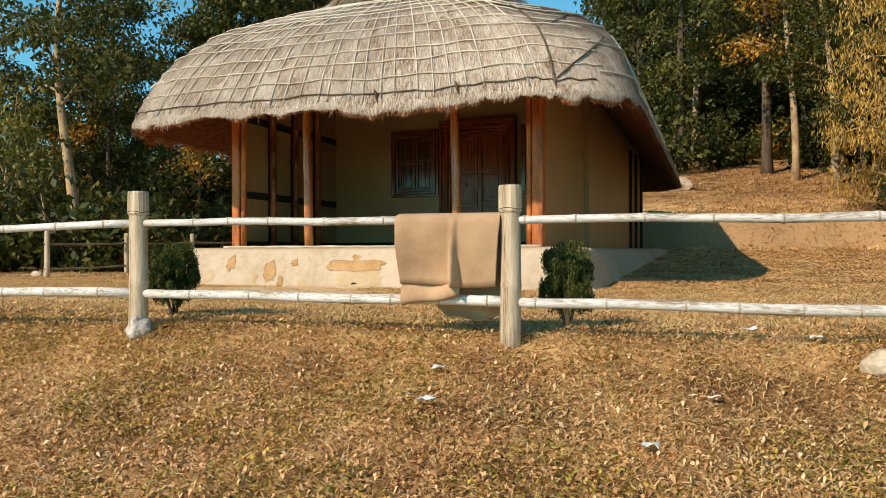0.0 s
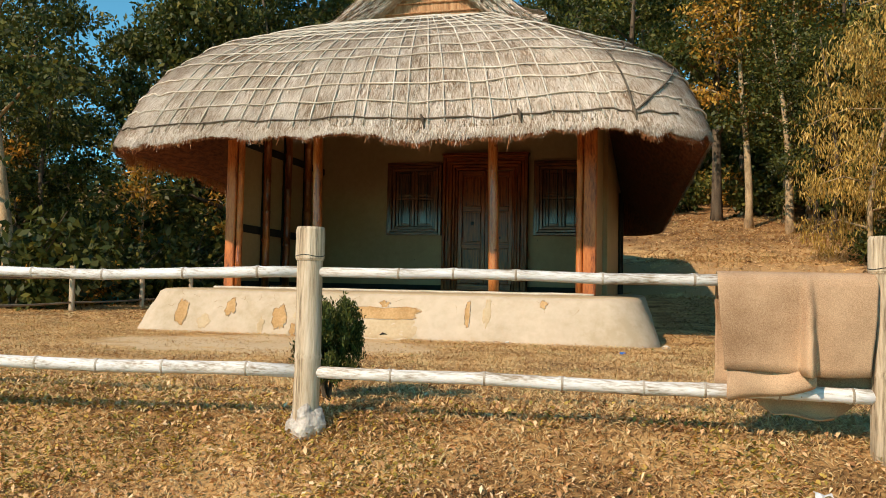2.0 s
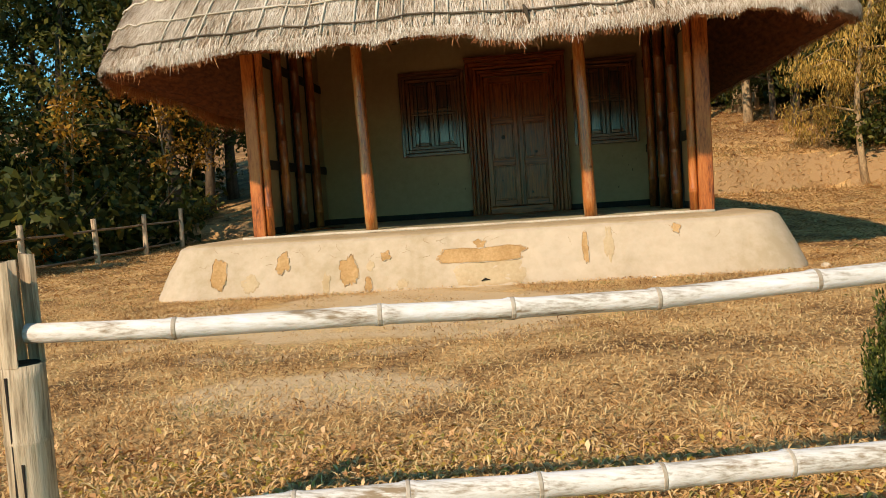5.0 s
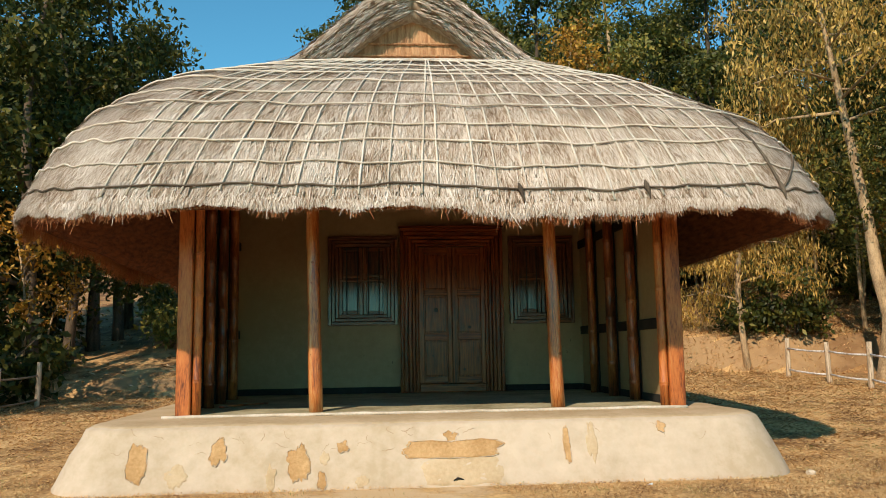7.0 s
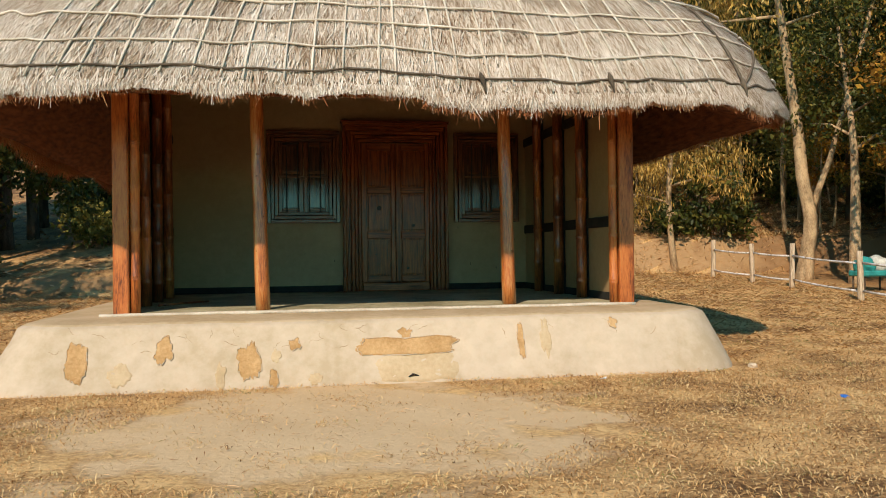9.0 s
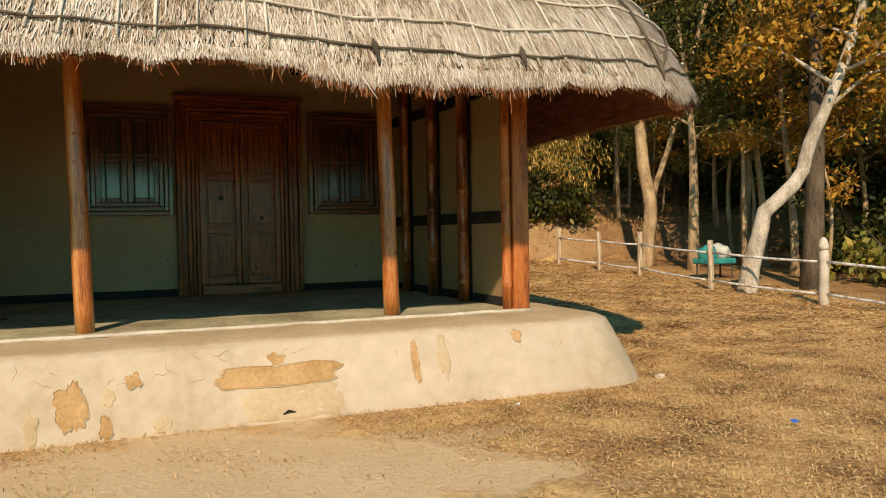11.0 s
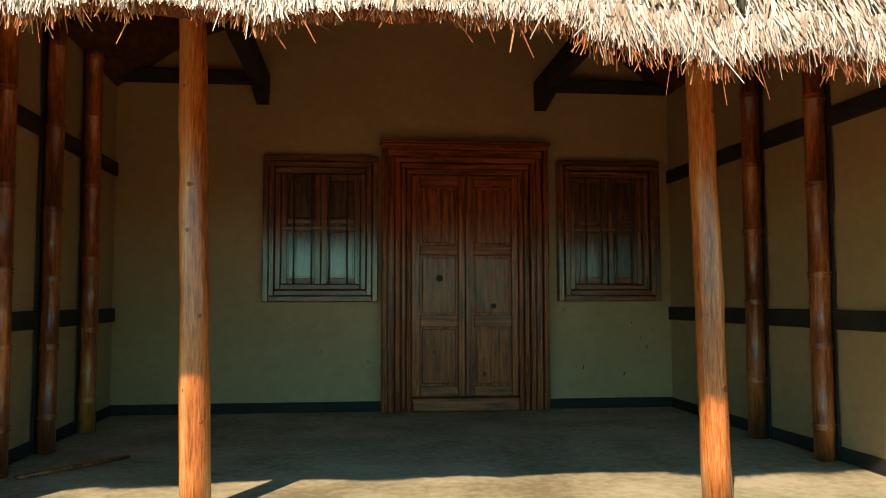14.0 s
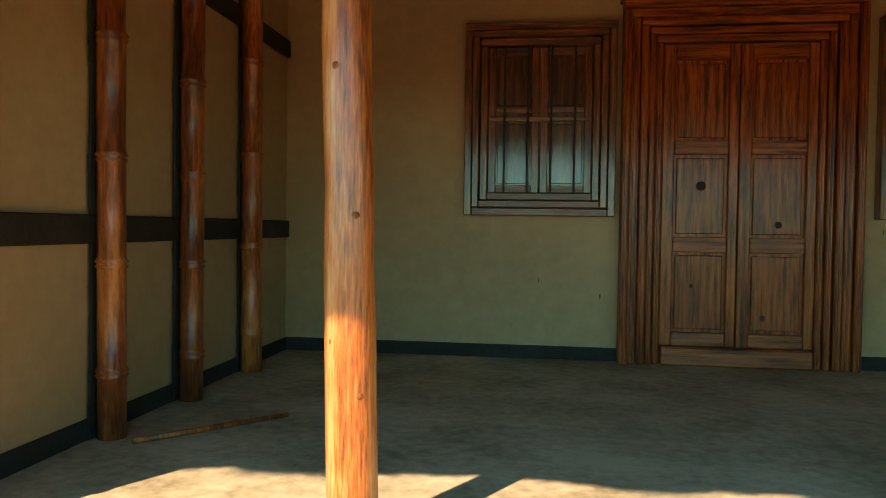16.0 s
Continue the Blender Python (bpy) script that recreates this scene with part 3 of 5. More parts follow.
# posts along the porch
part("porch_post", log((-0.938, 0.0, FLOOR), (-1.0, 0.0, 3.4), 0.072, 0.062, rng), M_PEELED, house, "round peeled timber post, orange and grey", True)
part("porch_post", log((1.555, 0.0, FLOOR), (1.49, 0.0, 3.4), 0.074, 0.062, rng), M_PEELED, house, "round peeled timber post, orange and grey", True)
knot_rng = random.Random(6)
for foot, top in ((-0.938, -1.0), (1.555, 1.49)):
    for z in (0.98, 1.22, 1.52, 1.86, 2.08, 2.55, 2.95):
        z += knot_rng.uniform(-0.09, 0.09)
        f = (z - FLOOR) / (3.4 - FLOOR)
        turn, rr = knot_rng.uniform(-2.3, -0.7), 0.072 - 0.010 * f
        cx, d = foot + (top - foot) * f, Vector((math.cos(turn), math.sin(turn), 0))
        size = knot_rng.uniform(0.009, 0.022)
        c = Vector((cx, 0, z)) + d * (rr * 0.955)
        part("wood_knot", tube(bmesh.new(), [c - d * 0.012, c, c + d * 0.004], [size * 1.1, size, size * 0.45], 8), M_KNOT, house, "dark knot in the porch post", True)
for x0, x1, bx in ((-2.31, -2.165, -2.115), (2.715, 2.875, 2.665)):
    block("corner_post", (x0, -0.13, FLOOR - 0.02, x1, 0.06, 3.4), M_POST, house, "square orange-stained corner post", 0.012)
    part("bamboo_pole", bamboo((bx, -0.07, FLOOR - 0.01), (bx, -0.06, 3.4), 0.045, rng, 0.46, 14, swell=1.17), M_POST, house, "orange bamboo pole tied beside the corner post", True)

# roof timbers over the porch
for x in (-1.07, 1.45):
    block("tie_beam", (x - 0.05, -0.3, 3.42, x + 0.07, WALL_B - 0.005, 3.60), M_BEAM, house, "dark tie beam over the porch", 0.01)
    bm = bmesh.new()
    vs = [bm.verts.new(p) for dx in (-0.045, 0.065) for p in ((x + dx, 2.85, 3.418), (x + dx, 3.376, 3.418), (x + dx, 3.376, 3.33))]
    for f in ((0, 1, 2), (5, 4, 3), (0, 3, 4, 1), (1, 4, 5, 2), (2, 5, 3, 0)):
        bm.faces.new([vs[i] for i in f])
    part("bracket", bm, M_BEAM, house, "dark timber bracket under the tie beam")
block("wall_plate", (WALL_L, -0.09, 3.15, WALL_R, 0.05, 3.268), M_BEAM, house, "dark beam along the porch posts", 0.01)
block("purlin", (WALL_L, 3.24, 3.50, -1.125, 3.37, 3.60), M_BEAM, house, "", 0.01)
block("purlin", (1.525, 3.24, 3.50, WALL_R, 3.37, 3.60), M_BEAM, house, "", 0.01)


# ------------------------------------------------ door and windows
def mitred(x0, x1, z0, z1, w, y0, y1, sill=True):
    """The pieces of one step of a moulding: jambs, head and, if asked, sill."""
    out = [("jamb", (x0, y0, z0, x0 + w, y1, z1 - w), M_WOOD), ("jamb", (x1 - w, y0, z0, x1, y1, z1 - w), M_WOOD), ("head", (x0, y0, z1 - w, x1, y1, z1), M_WOODX)]
    if sill:
        out += [("sill", (x0 + w, y0, z0, x1 - w, y1, z0 + w), M_WOODX)]
    return out


def carved_door():
    d = new("door")
    d.parent = house
    tagged(d, "closed double door of reddish varnished panelled wood")
    y = WALL_B
    for x0, x1, z1, w, out in ((0.0, 1.5, 2.98, 0.05, 0.15), (0.052, 1.448, 2.928, 0.06, 0.115), (0.116, 1.384, 2.864, 0.05, 0.135), (0.170, 1.330, 2.81, 0.046, 0.10), (0.220, 1.280, 2.76, 0.045, 0.08)):
        for name, box, m in mitred(x0, x1, FLOOR + 0.001, z1, w, y - out, y - 0.001, False):
            part(name, slab(bmesh.new(), *box, 0.007), m, d)
            x, _, z, xb, _, zb = box
            if name == "jamb":
                for k in (0.3, 0.7):
                    cx = x + (xb - x) * k
                    part("reed", tube(bmesh.new(), [(cx, y - out - 0.001, z + 0.01), (cx, y - out - 0.001, zb - 0.02)], 0.006, 6), m, d)
    part("cornice", slab(bmesh.new(), -0.02, y - 0.17, 2.982, 1.52, y - 0.001, 3.005, 0.006), M_WOODX, d)
    part("threshold", slab(bmesh.new(), 0.27, y - 0.11, FLOOR + 0.001, 1.23, y - 0.001, FLOOR + 0.125, 0.012), M_WOODX, d)
    z0, z1 = FLOOR + 0.127, 2.70
    for a, b in ((0.268, 0.747), (0.753, 1.232)):
        part("leaf", slab(bmesh.new(), a, y - 0.018, z0, b, y - 0.001, z1, 0.003), M_WOOD, d)
        for xa, xb in ((a, a + 0.075), (b - 0.06, b)):
            part("stile", slab(bmesh.new(), xa, y - 0.062, z0, xb, y - 0.019, z1, 0.005), M_WOOD, d)
        for za, zb in ((z0, z0 + 0.09), (1.345, 1.445), (1.985, 2.075), (2.60, z1)):
            part("rail", slab(bmesh.new(), a + 0.077, y - 0.060, za, b - 0.062, y - 0.019, zb, 0.005), M_WOODX, d)
        for za, zb in ((z0 + 0.09, 1.345), (1.445, 1.985), (2.075, 2.60)):
            part("panel", slab(bmesh.new(), a + 0.095, y - 0.031, za + 0.02, b - 0.08, y - 0.0185, zb - 0.02, 0.01), M_WOOD, d)


carved_door()
for x, z, r in ((0.52, 1.78, 0.030), (1.01, 1.53, 0.022), (0.925, 0.92, 0.016), (0.47, 1.12, 0.012)):
    part("wood_knot", tube(bmesh.new(), [(x, WALL_B - 0.034, z), (x, WALL_B - 0.028, z)], [r * 0.8, r * 1.35], 12), M_BEAM, house, "dark knot in the door panel")


def barred_window(x0, x1):
    w = new("window")
    w.parent = house
    tagged(w, "shuttered wooden window with iron bars, closed")
    y, z0, z1 = WALL_B, 1.57, 2.86
    for i, (step, wd, out) in enumerate(((0.0, 0.052, 0.10), (0.055, 0.047, 0.13), (0.105, 0.05, 0.095))):
        for name, box, m in mitred(x0 + step, x1 - step, z0 + step, z1 - step, wd, y - out, y - 0.001):
            m = M_FRAMEX if m is M_WOODX else M_FRAME
            part(name, slab(bmesh.new(), *box, 0.006), m, w)
    a, b, c, d = x0 + 0.157, x1 - 0.157, z0 + 0.157, z1 - 0.157
    mid, zc = (a + b) / 2, c + (d - c) * 0.52
    for xa, xb in ((a, mid - 0.004), (mid + 0.004, b)):
        part("shutter", slab(bmesh.new(), xa, y - 0.014, c, xb, y - 0.001, d, 0.002), M_PANEL, w)
        for sa, sb in ((xa, xa + 0.05), (xb - 0.05, xb)):
            part("stile", slab(bmesh.new(), sa, y - 0.042, c, sb, y - 0.015, d, 0.004), M_FRAME, w)
        for za, zb in ((c, c + 0.05), (zc + 0.03, zc + 0.07), (d - 0.05, d)):
            part("rail", slab(bmesh.new(), xa + 0.051, y - 0.040, za, xb - 0.051, y - 0.015, zb, 0.004), M_FRAMEX, w)
        for za, zb in ((c + 0.05, zc - 0.03), (zc + 0.07, d - 0.05)):
            part("panel", slab(bmesh.new(), xa + 0.062, y - 0.023, za + 0.012, xb - 0.062, y - 0.0145, zb - 0.012, 0.006), M_PANEL, w)
    part("transom", slab(bmesh.new(), a, y - 0.07, zc - 0.03, b, y - 0.043, zc + 0.0, 0.004), M_FRAMEX, w)
    for k in range(4):
        x = a + (b - a) * (0.16 + 0.225 * k)
        part("bar", tube(bmesh.new(), [(x, y - 0.082, c - 0.004), (x, y - 0.082, d + 0.004)], 0.007, 8), M_IRON, w, "thin dark iron bar")


barred_window(-1.04, -0.035)
barred_window(1.6, 2.555)

rng = random.Random(19)
for x, z in ((2.44, 1.13), (1.84, 0.95), (2.22, 0.89), (-0.53, 1.12), (1.66, 1.48), (2.50, 1.30), (2.38, 1.22), (-0.12, 1.02), (2.3, 1.36)):
    h = rng.uniform(0.02, 0.05)
    part("plaster_chip", slab(bmesh.new(), x, WALL_B - 0.004, z, x + rng.uniform(0.004, 0.010), WALL_B - 0.001, z + h, 0.001), M_BEAM, house, "small dark chip in the plaster")
stick = part("stick", tube(bmesh.new(), [(-2.07, 0.86, 0.612), (-1.9, 1.05, 0.616), (-1.62, 1.42, 0.613)], [0.014, 0.013, 0.011], 8), M_POLE, None, "", True)
tagged(stick, "thin brown bamboo stick lying on the porch floor", "stick")

# ------------------------------------------------ thatched roof
XL, XR, YF, YB = -3.66, 4.22, -1.5, REAR + 1.1
PROF_D = (0.0, 0.07, 0.20, 0.42, 0.85, 1.6, 2.4, 3.3)
PROF_Z = (2.455, 2.685, 3.03, 3.45, 3.88, 4.32, 4.63, 4.87)


def roof(s, d, lift=0.0):
    """A point of the thatch: s round the eave, d metres in from it."""
    r = min(1.05 + 0.12 * d, 0.88 * (XR - XL - 2 * d) / 2)
    x, y = rounded(XL + d, YF + d, XR - d, YB - d, r, s)
    z = float(np.interp(d, PROF_D, PROF_Z))
    k = s % 8
    if 1 <= k < 2 or 7 <= k < 8:
        f = (k % 1)
        z -= (0.13 if k < 2 else -0.02) * math.sin(math.pi * f) * min(1, d / 0.8)
    z += 0.02 * math.exp(-((d - 0.8) / 0.7) ** 2) * min(1.0, max(0.0, -0.9 - x))
    x -= 0.034 * max(0.0, y) * (1 if x > 0.2 else 0)
    z -= 0.025 * max(0.0, y) * max(0.0, 1 - d / 2.5)
    if d < 0.45:
        low = 1 - d / 0.45
        z += low * (0.016 * noise.noise((x * 1.9, y * 1.9, 4.4)) + 0.014 * noise.noise((x * 6.5, y * 6.5, 1.4)))
        if y < -1.2:
            z -= low * (0.05 * math.exp(-((x - 0.85) / 0.30) ** 2) - 0.012 * math.exp(-((x + 0.1) / 0.35) ** 2))
    return Vector((x, y, z + lift + 0.025 * noise.noise((x * 1.1, y * 1.1, z))))


ARC = np.concatenate([[0], np.cumsum(np.hypot(np.diff(PROF_D), np.diff(PROF_Z)))])


def inset(arc):
    """The inset d that lies arc metres up the slope from the eave."""
    return float(np.interp(arc, ARC, PROF_D))


def above(s, d, lift):
    """A point lifted off the thatch along its normal."""
    p = roof(s, d)
    t = roof(s + 0.01, d) - roof(s - 0.01, d)
    u = roof(s, min(3.3, d + 0.03)) - roof(s, max(0.0, d - 0.03))
    n = t.cross(u).normalized()
    return p + n * (lift if n.z > 0 else -lift)


thatch = new("roof")
thatch.parent = house
tagged(thatch, "thick weathered grey-tan thatch tied down with straw rope")


def thatch_body():
    steps = ring_steps(56, 10, 60, 30)
    c = len(steps)
    bm = bmesh.new()
    rings = []
    for d in (0.0, 0.07, 0.20, 0.42, 0.62, 0.85, 1.2, 1.6, 2.0, 2.4, 2.8, 3.3):
        rings.append([bm.verts.new(roof(s, d)) for s in steps])
    for a, b in zip(rings, rings[1:]):
        for i in range(c):
            bm.faces.new((a[i], a[(i + 1) % c], b[(i + 1) % c], b[i]))
    bm.faces.new(rings[-1])
    part("thatch_layer", bm, M_THATCH, thatch, "", True)
    # lower skin of the thatch, its shade coloured in
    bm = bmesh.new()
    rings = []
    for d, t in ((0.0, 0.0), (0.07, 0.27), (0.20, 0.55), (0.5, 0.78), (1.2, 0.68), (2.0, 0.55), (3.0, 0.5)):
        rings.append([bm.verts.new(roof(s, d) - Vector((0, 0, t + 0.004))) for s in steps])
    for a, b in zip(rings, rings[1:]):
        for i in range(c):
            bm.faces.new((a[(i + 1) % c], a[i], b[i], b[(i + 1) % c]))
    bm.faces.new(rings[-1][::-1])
    part("underside", bm, M_UNDER, thatch, "reddish underside of the thatch, shade put into its dark colour", True)


thatch_body()
nprng = np.random.default_rng(7)


def straw_strips(s0, s1, count, name, length=(0.22, 0.5), label=""):
    """Loose straws that lie down the slope."""
    tab_s = np.linspace(s0, s1, 160)
    tab_d = np.concatenate([np.linspace(0, 0.4, 9), np.linspace(0.5, 3.3, 15)])
    tab = np.array([[roof(s, d) for d in tab_d] for s in tab_s])
    di = np.arange(len(tab_d))

    def at(s, d):
        fs = np.clip((s - s0) / (s1 - s0) * (len(tab_s) - 1), 0, len(tab_s) - 1.001)
        fd = np.clip(np.interp(d, tab_d, di), 0, len(tab_d) - 1.001)
        i, j = fs.astype(int), fd.astype(int)
        u, w = (fs - i)[:, None], (fd - j)[:, None]
        return (tab[i, j] * (1 - u) + tab[i + 1, j] * u) * (1 - w) + (tab[i, j + 1] * (1 - u) + tab[i + 1, j + 1] * u) * w
    s = nprng.uniform(s0, s1, count)
    arc = nprng.uniform(0, ARC[-1] - 0.05, count)
    ln = nprng.uniform(*length, count)
    low = at(s, np.interp(arc, ARC, PROF_D))
    high = at(s, np.interp(np.minimum(arc + ln, ARC[-1]), ARC, PROF_D))
    way = low - high
    way /= np.linalg.norm(way, axis=1)[:, None] + 1e-9
    mid_d = np.interp(arc, ARC, PROF_D)
    side = at(s + 0.02, mid_d) - at(s - 0.02, mid_d)
    side -= way * np.sum(side * way, axis=1)[:, None]
    side /= np.linalg.norm(side, axis=1)[:, None] + 1e-9
    up = np.cross(side, way)
    up *= np.sign(up[:, 2:3])
    skew = nprng.normal(0, 0.30, count)[:, None] * side * ln[:, None]
    tip = low + up * nprng.uniform(0.008, 0.036, count)[:, None] + skew + way * nprng.uniform(0, 0.05, count)[:, None]
    root = high + up * nprng.uniform(0.0, 0.02, count)[:, None]
    w = nprng.uniform(0.002, 0.0055, count)[:, None] * side
    v = np.stack([root - w, root + w, tip + w * 0.7, tip - w * 0.7], 1)
    quads(name, v, M_STRAW, thatch, label, "stuff")


straw_strips(-0.9, 1.9, 190000, "straw", (0.08, 0.22), "loose weathered straw of the thatch")
straw_strips(1.9, 3.0, 30000, "straw", (0.12, 0.34), "loose weathered straw of the thatch")
straw_strips(5.0, 7.1, 16000, "straw", (0.12, 0.34), "loose weathered straw of the thatch")


def fringe(s0, s1, count, material, name, depth, length, label, spread=0.30):
    """Cut straw ends that hang from the eave."""
    s = nprng.uniform(s0, s1, count)
    dep = nprng.uniform(*depth, count)
    v = np.zeros((count, 4, 3))
    ln = nprng.uniform(*length, count)
    clump = np.array([0.45 + 0.95 * max(0, 0.45 + noise.noise((a * 9, 0.3, 0)) + 0.5 * noise.noise((a * 34, 1.3, 0))) for a in s])
    ln = ln * clump * np.where(nprng.uniform(0, 1, count) > 0.99, 1.8, 1.0)
    for i in range(count):
        p = roof(s[i], max(0.0, dep[i] * 0.4))
        t = roof(s[i] + 0.002, 0) - roof(s[i] - 0.002, 0)
        t.normalize()
        outw = Vector((t.y, -t.x, 0))
        root = p - Vector((0, 0, dep[i])) + outw * (0.012 if material is M_STRAW else -0.03)
        tip = root + Vector((0, 0, -ln[i])) + outw * ln[i] * float(nprng.normal(0.18, 0.15)) + t * ln[i] * float(nprng.normal(0, spread))
        w = t * float(nprng.uniform(0.0016, 0.0052))
        v[i] = (root - w, root + w, tip + w * 0.35, tip - w * 0.35)
    quads(name, v, material, thatch, label, "stuff")


fringe(-0.95, 1.95, 34000, M_STRAW, "eave_fringe", (-0.05, 0.05), (0.02, 0.085), "ragged straw ends hanging from the eave")
fringe(1.95, 3.0, 7000, M_STRAW, "eave_fringe", (-0.05, 0.05), (0.02, 0.085), "ragged straw ends hanging from the eave")
fringe(6.0, 7.05, 5000, M_STRAW, "eave_fringe", (-0.05, 0.05), (0.02, 0.085), "ragged straw ends hanging from the eave")
fringe(-0.95, 2.9, 18000, M_STRAWR, "inner_fringe", (-0.02, 0.08), (0.04, 0.12), "reddish straw ends under the eave")
fringe(6.05, 7.05, 9000, M_STRAWR, "inner_fringe", (-0.02, 0.08), (0.06, 0.18), "reddish straw ends under the eave")


def rope(points, r, material, label=""):
    rr = random.Random(len(points) + int(points[0][0] * 1000))
    return part("rope", tube(bmesh.new(), points, [r * rr.uniform(0.85, 1.15) for _ in points], 5), material, thatch, label, True)


TOPARC = float(ARC[-1]) - 0.1
for i in range(25):
    s = -0.02 + i * 0.0435 + rng.uniform(-0.011, 0.011)
    drift = rng.uniform(-0.022, 0.022)
    first = rng.uniform(0.05, 0.13)
    rope([above(s + drift * k / 22 + 0.0016 * noise.noise((i * 3.1, k * 0.7, 0)), inset(first + (TOPARC - first) * k / 22), 0.034) for k in range(23)], 0.0098, M_ROPE)
for i in range(17):
    arc = 0.16 + i * 0.235 + rng.uniform(-0.02, 0.02)
    end = 1.55 if i > 0 else 1.45
    rope([above(-0.75 + (end + 0.75) * k / 90, inset(arc + 0.045 * noise.noise((k * 0.3, i * 2.2, 0))), 0.039) for k in range(91)], 0.0102, M_ROPE if i else M_ROPED)
for i in range(16):
    s = 2.02 + i * 0.03 + 0.01 * (i > 8)
    rope([above(s, inset(0.1 + (TOPARC - 0.1) * k / 20), 0.035) for k in range(21)], 0.011, M_ROPE)
for i in range(8):
    s = 6.98 - i * 0.035
    rope([above(s, inset(0.1 + (TOPARC - 0.1) * k / 20), 0.035) for k in range(21)], 0.011, M_ROPE)
for i in range(7):
    arc = 0.3 + 0.5 * i
    rope([above(1.5 + 1.0 * k / 40, inset(arc), 0.045) for k in range(41)], 0.012, M_ROPE)
for s, e, a, b in ((1.14, 1.30, 0.16, 3.5), (1.16, 1.72, 0.18, 0.95), (1.30, 1.75, 1.1, 1.9)):
    rope([above(s + (e - s) * k / 20, inset(a + (b - a) * k / 20), 0.046) for k in range(21)], 0.0125, M_ROPED, "dark knotted hip rope")
for s in (0.62, 0.82, 1.14):
    c = above(s, inset(0.17), 0.05)
    part("rope_knot", tube(bmesh.new(), [c + Vector((-0.02, -0.01, 0.05)), c, c + Vector((0.015, -0.015, -0.06)), c + Vector((0.03, -0.01, -0.13))], [0.008, 0.026, 0.014, 0.004], 7), M_ROPED, thatch, "dark knot of straw rope", True)

# upper gable
GX = 0.16


def arch(k, width, low, top):
    """A point of the swept gable; k from -1 to 1."""
    a = abs(k)
    return (GX + k * width, low + (top - low) * max(0.0, 1 - a) ** 0.95 * (1 + 0.16 * math.sin(math.pi * a)) + 0.10 * a ** 5)


def gable_roof():
    layers = ((1.70, 4.60, 5.92, 1.36), (1.60, 4.58, 5.82, 1.42), (1.50, 4.56, 5.72, 1.48), (1.40, 4.55, 5.62, 1.54))
    for w, low, top, y0 in layers:
        bm = bmesh.new()
        cols = []
        for k in np.linspace(-1, 1, 41):
            x, z = arch(k, w, low, top)
            _, zi = arch(k, w - 0.13, low - 0.02, top - 0.15)
            zi = min(zi, z - 0.12)
            wob = 0.02 * noise.noise((k * 6, w * 9, 1))
            cols.append([bm.verts.new(p) for p in ((x, y0 + 0.04 + wob, z), (x * 0.985 + GX * 0.015, y0 + wob, z - 0.06), (x * 0.97 + GX * 0.03, y0 + 0.05 + wob, zi), (x * 0.97 + GX * 0.03, 9.0, zi), (x, 9.0, z))])
        for a, b in zip(cols, cols[1:]):
            for i in range(5):
                j = (i + 1) % 5
                bm.faces.new((a[i], b[i], b[j], a[j]))
        bm.faces.new(cols[0])
        bm.faces.new(cols[-1][::-1])
        bmesh.ops.recalc_face_normals(bm, faces=bm.faces)
        part("gable_course", bm, M_THATCH, thatch, "layered straw course of the gable", True)
        count = 2600
        ks = nprng.uniform(-1, 1, count)
        v = np.zeros((count, 4, 3))
        for i, k in enumerate(ks):
            x, z = arch(k, w, low, top)
            x2, z2 = arch(np.clip(k + math.copysign(0.16, k), -1.05, 1.05), w, low, top)
            root = Vector((x, y0 + float(nprng.uniform(0.0, 0.10)), z + 0.012 - float(nprng.uniform(0, 0.09))))
            way = Vector((x2 - x, 0, z2 - z)).normalized() * 0.7 + Vector((0, -0.25 + float(nprng.normal(0, 0.2)), -0.25))
            ln = float(nprng.uniform(0.1, 0.26))
            tip = root + way * ln + Vector((0, -0.02, 0.01))
            wd = Vector((-way.z, 0.2, way.x)).normalized() * float(nprng.uniform(0.003, 0.007))
            v[i] = (root - wd, root + wd, tip + wd * 0.7, tip - wd * 0.7)
        quads("gable_straw", v, M_STRAW, thatch, "straw of the gable course", "stuff")
    w, low, top, y0 = layers[0]
    count = 14000
    ks, ys = nprng.uniform(-1, 1, count), nprng.uniform(y0, 8.9, count)
    v = np.zeros((count, 4, 3))
    for i, k in enumerate(ks):
        x, z = arch(k, w, low, top)
        x2, z2 = arch(np.clip(k + math.copysign(0.2, k), -1.08, 1.08), w, low, top)
        root, end = Vector((x, ys[i], z + 0.01)), Vector((x2, ys[i] + float(nprng.normal(0, 0.05)), z2 + 0.04))
        wd = Vector((0, float(nprng.uniform(0.004, 0.009)), 0))
        v[i] = (root - wd, root + wd, end + wd * 0.7, end - wd * 0.7)
    quads("gable_straw", v, M_STRAW, thatch, "straw down the ridge slopes", "stuff")
    tube_pts = [(GX, y, 5.93) for y in np.linspace(1.38, 9.0, 24)]
    part("ridge_roll", tube(bmesh.new(), tube_pts, 0.05, 8), M_THATCH, thatch, "", True)
    bm = bmesh.new()
    cols = []
    for k in np.linspace(-1, 1, 33):
        x, z = arch(k, 1.28, 4.5, 5.54)
        cols.append((bm.verts.new((x, 1.70 + 0.012 * (int((k + 1) * 16) % 2), 4.5)), bm.verts.new((x, 1.72, z))))
    for a, b in zip(cols, cols[1:]):
        bm.faces.new((a[0], b[0], b[1], a[1]))
    part("gable_screen", bm, M_MAT, thatch, "tan reed matting closing the gable")
    for z in (5.0, 5.16):
        part("lath", tube(bmesh.new(), [(GX - 0.95 + (z - 5) * 1.6, 1.69, z), (GX + 0.95 - (z - 5) * 1.6, 1.69, z + 0.01)], 0.012, 6), M_MAT, thatch, "thin split lath")


gable_roof()

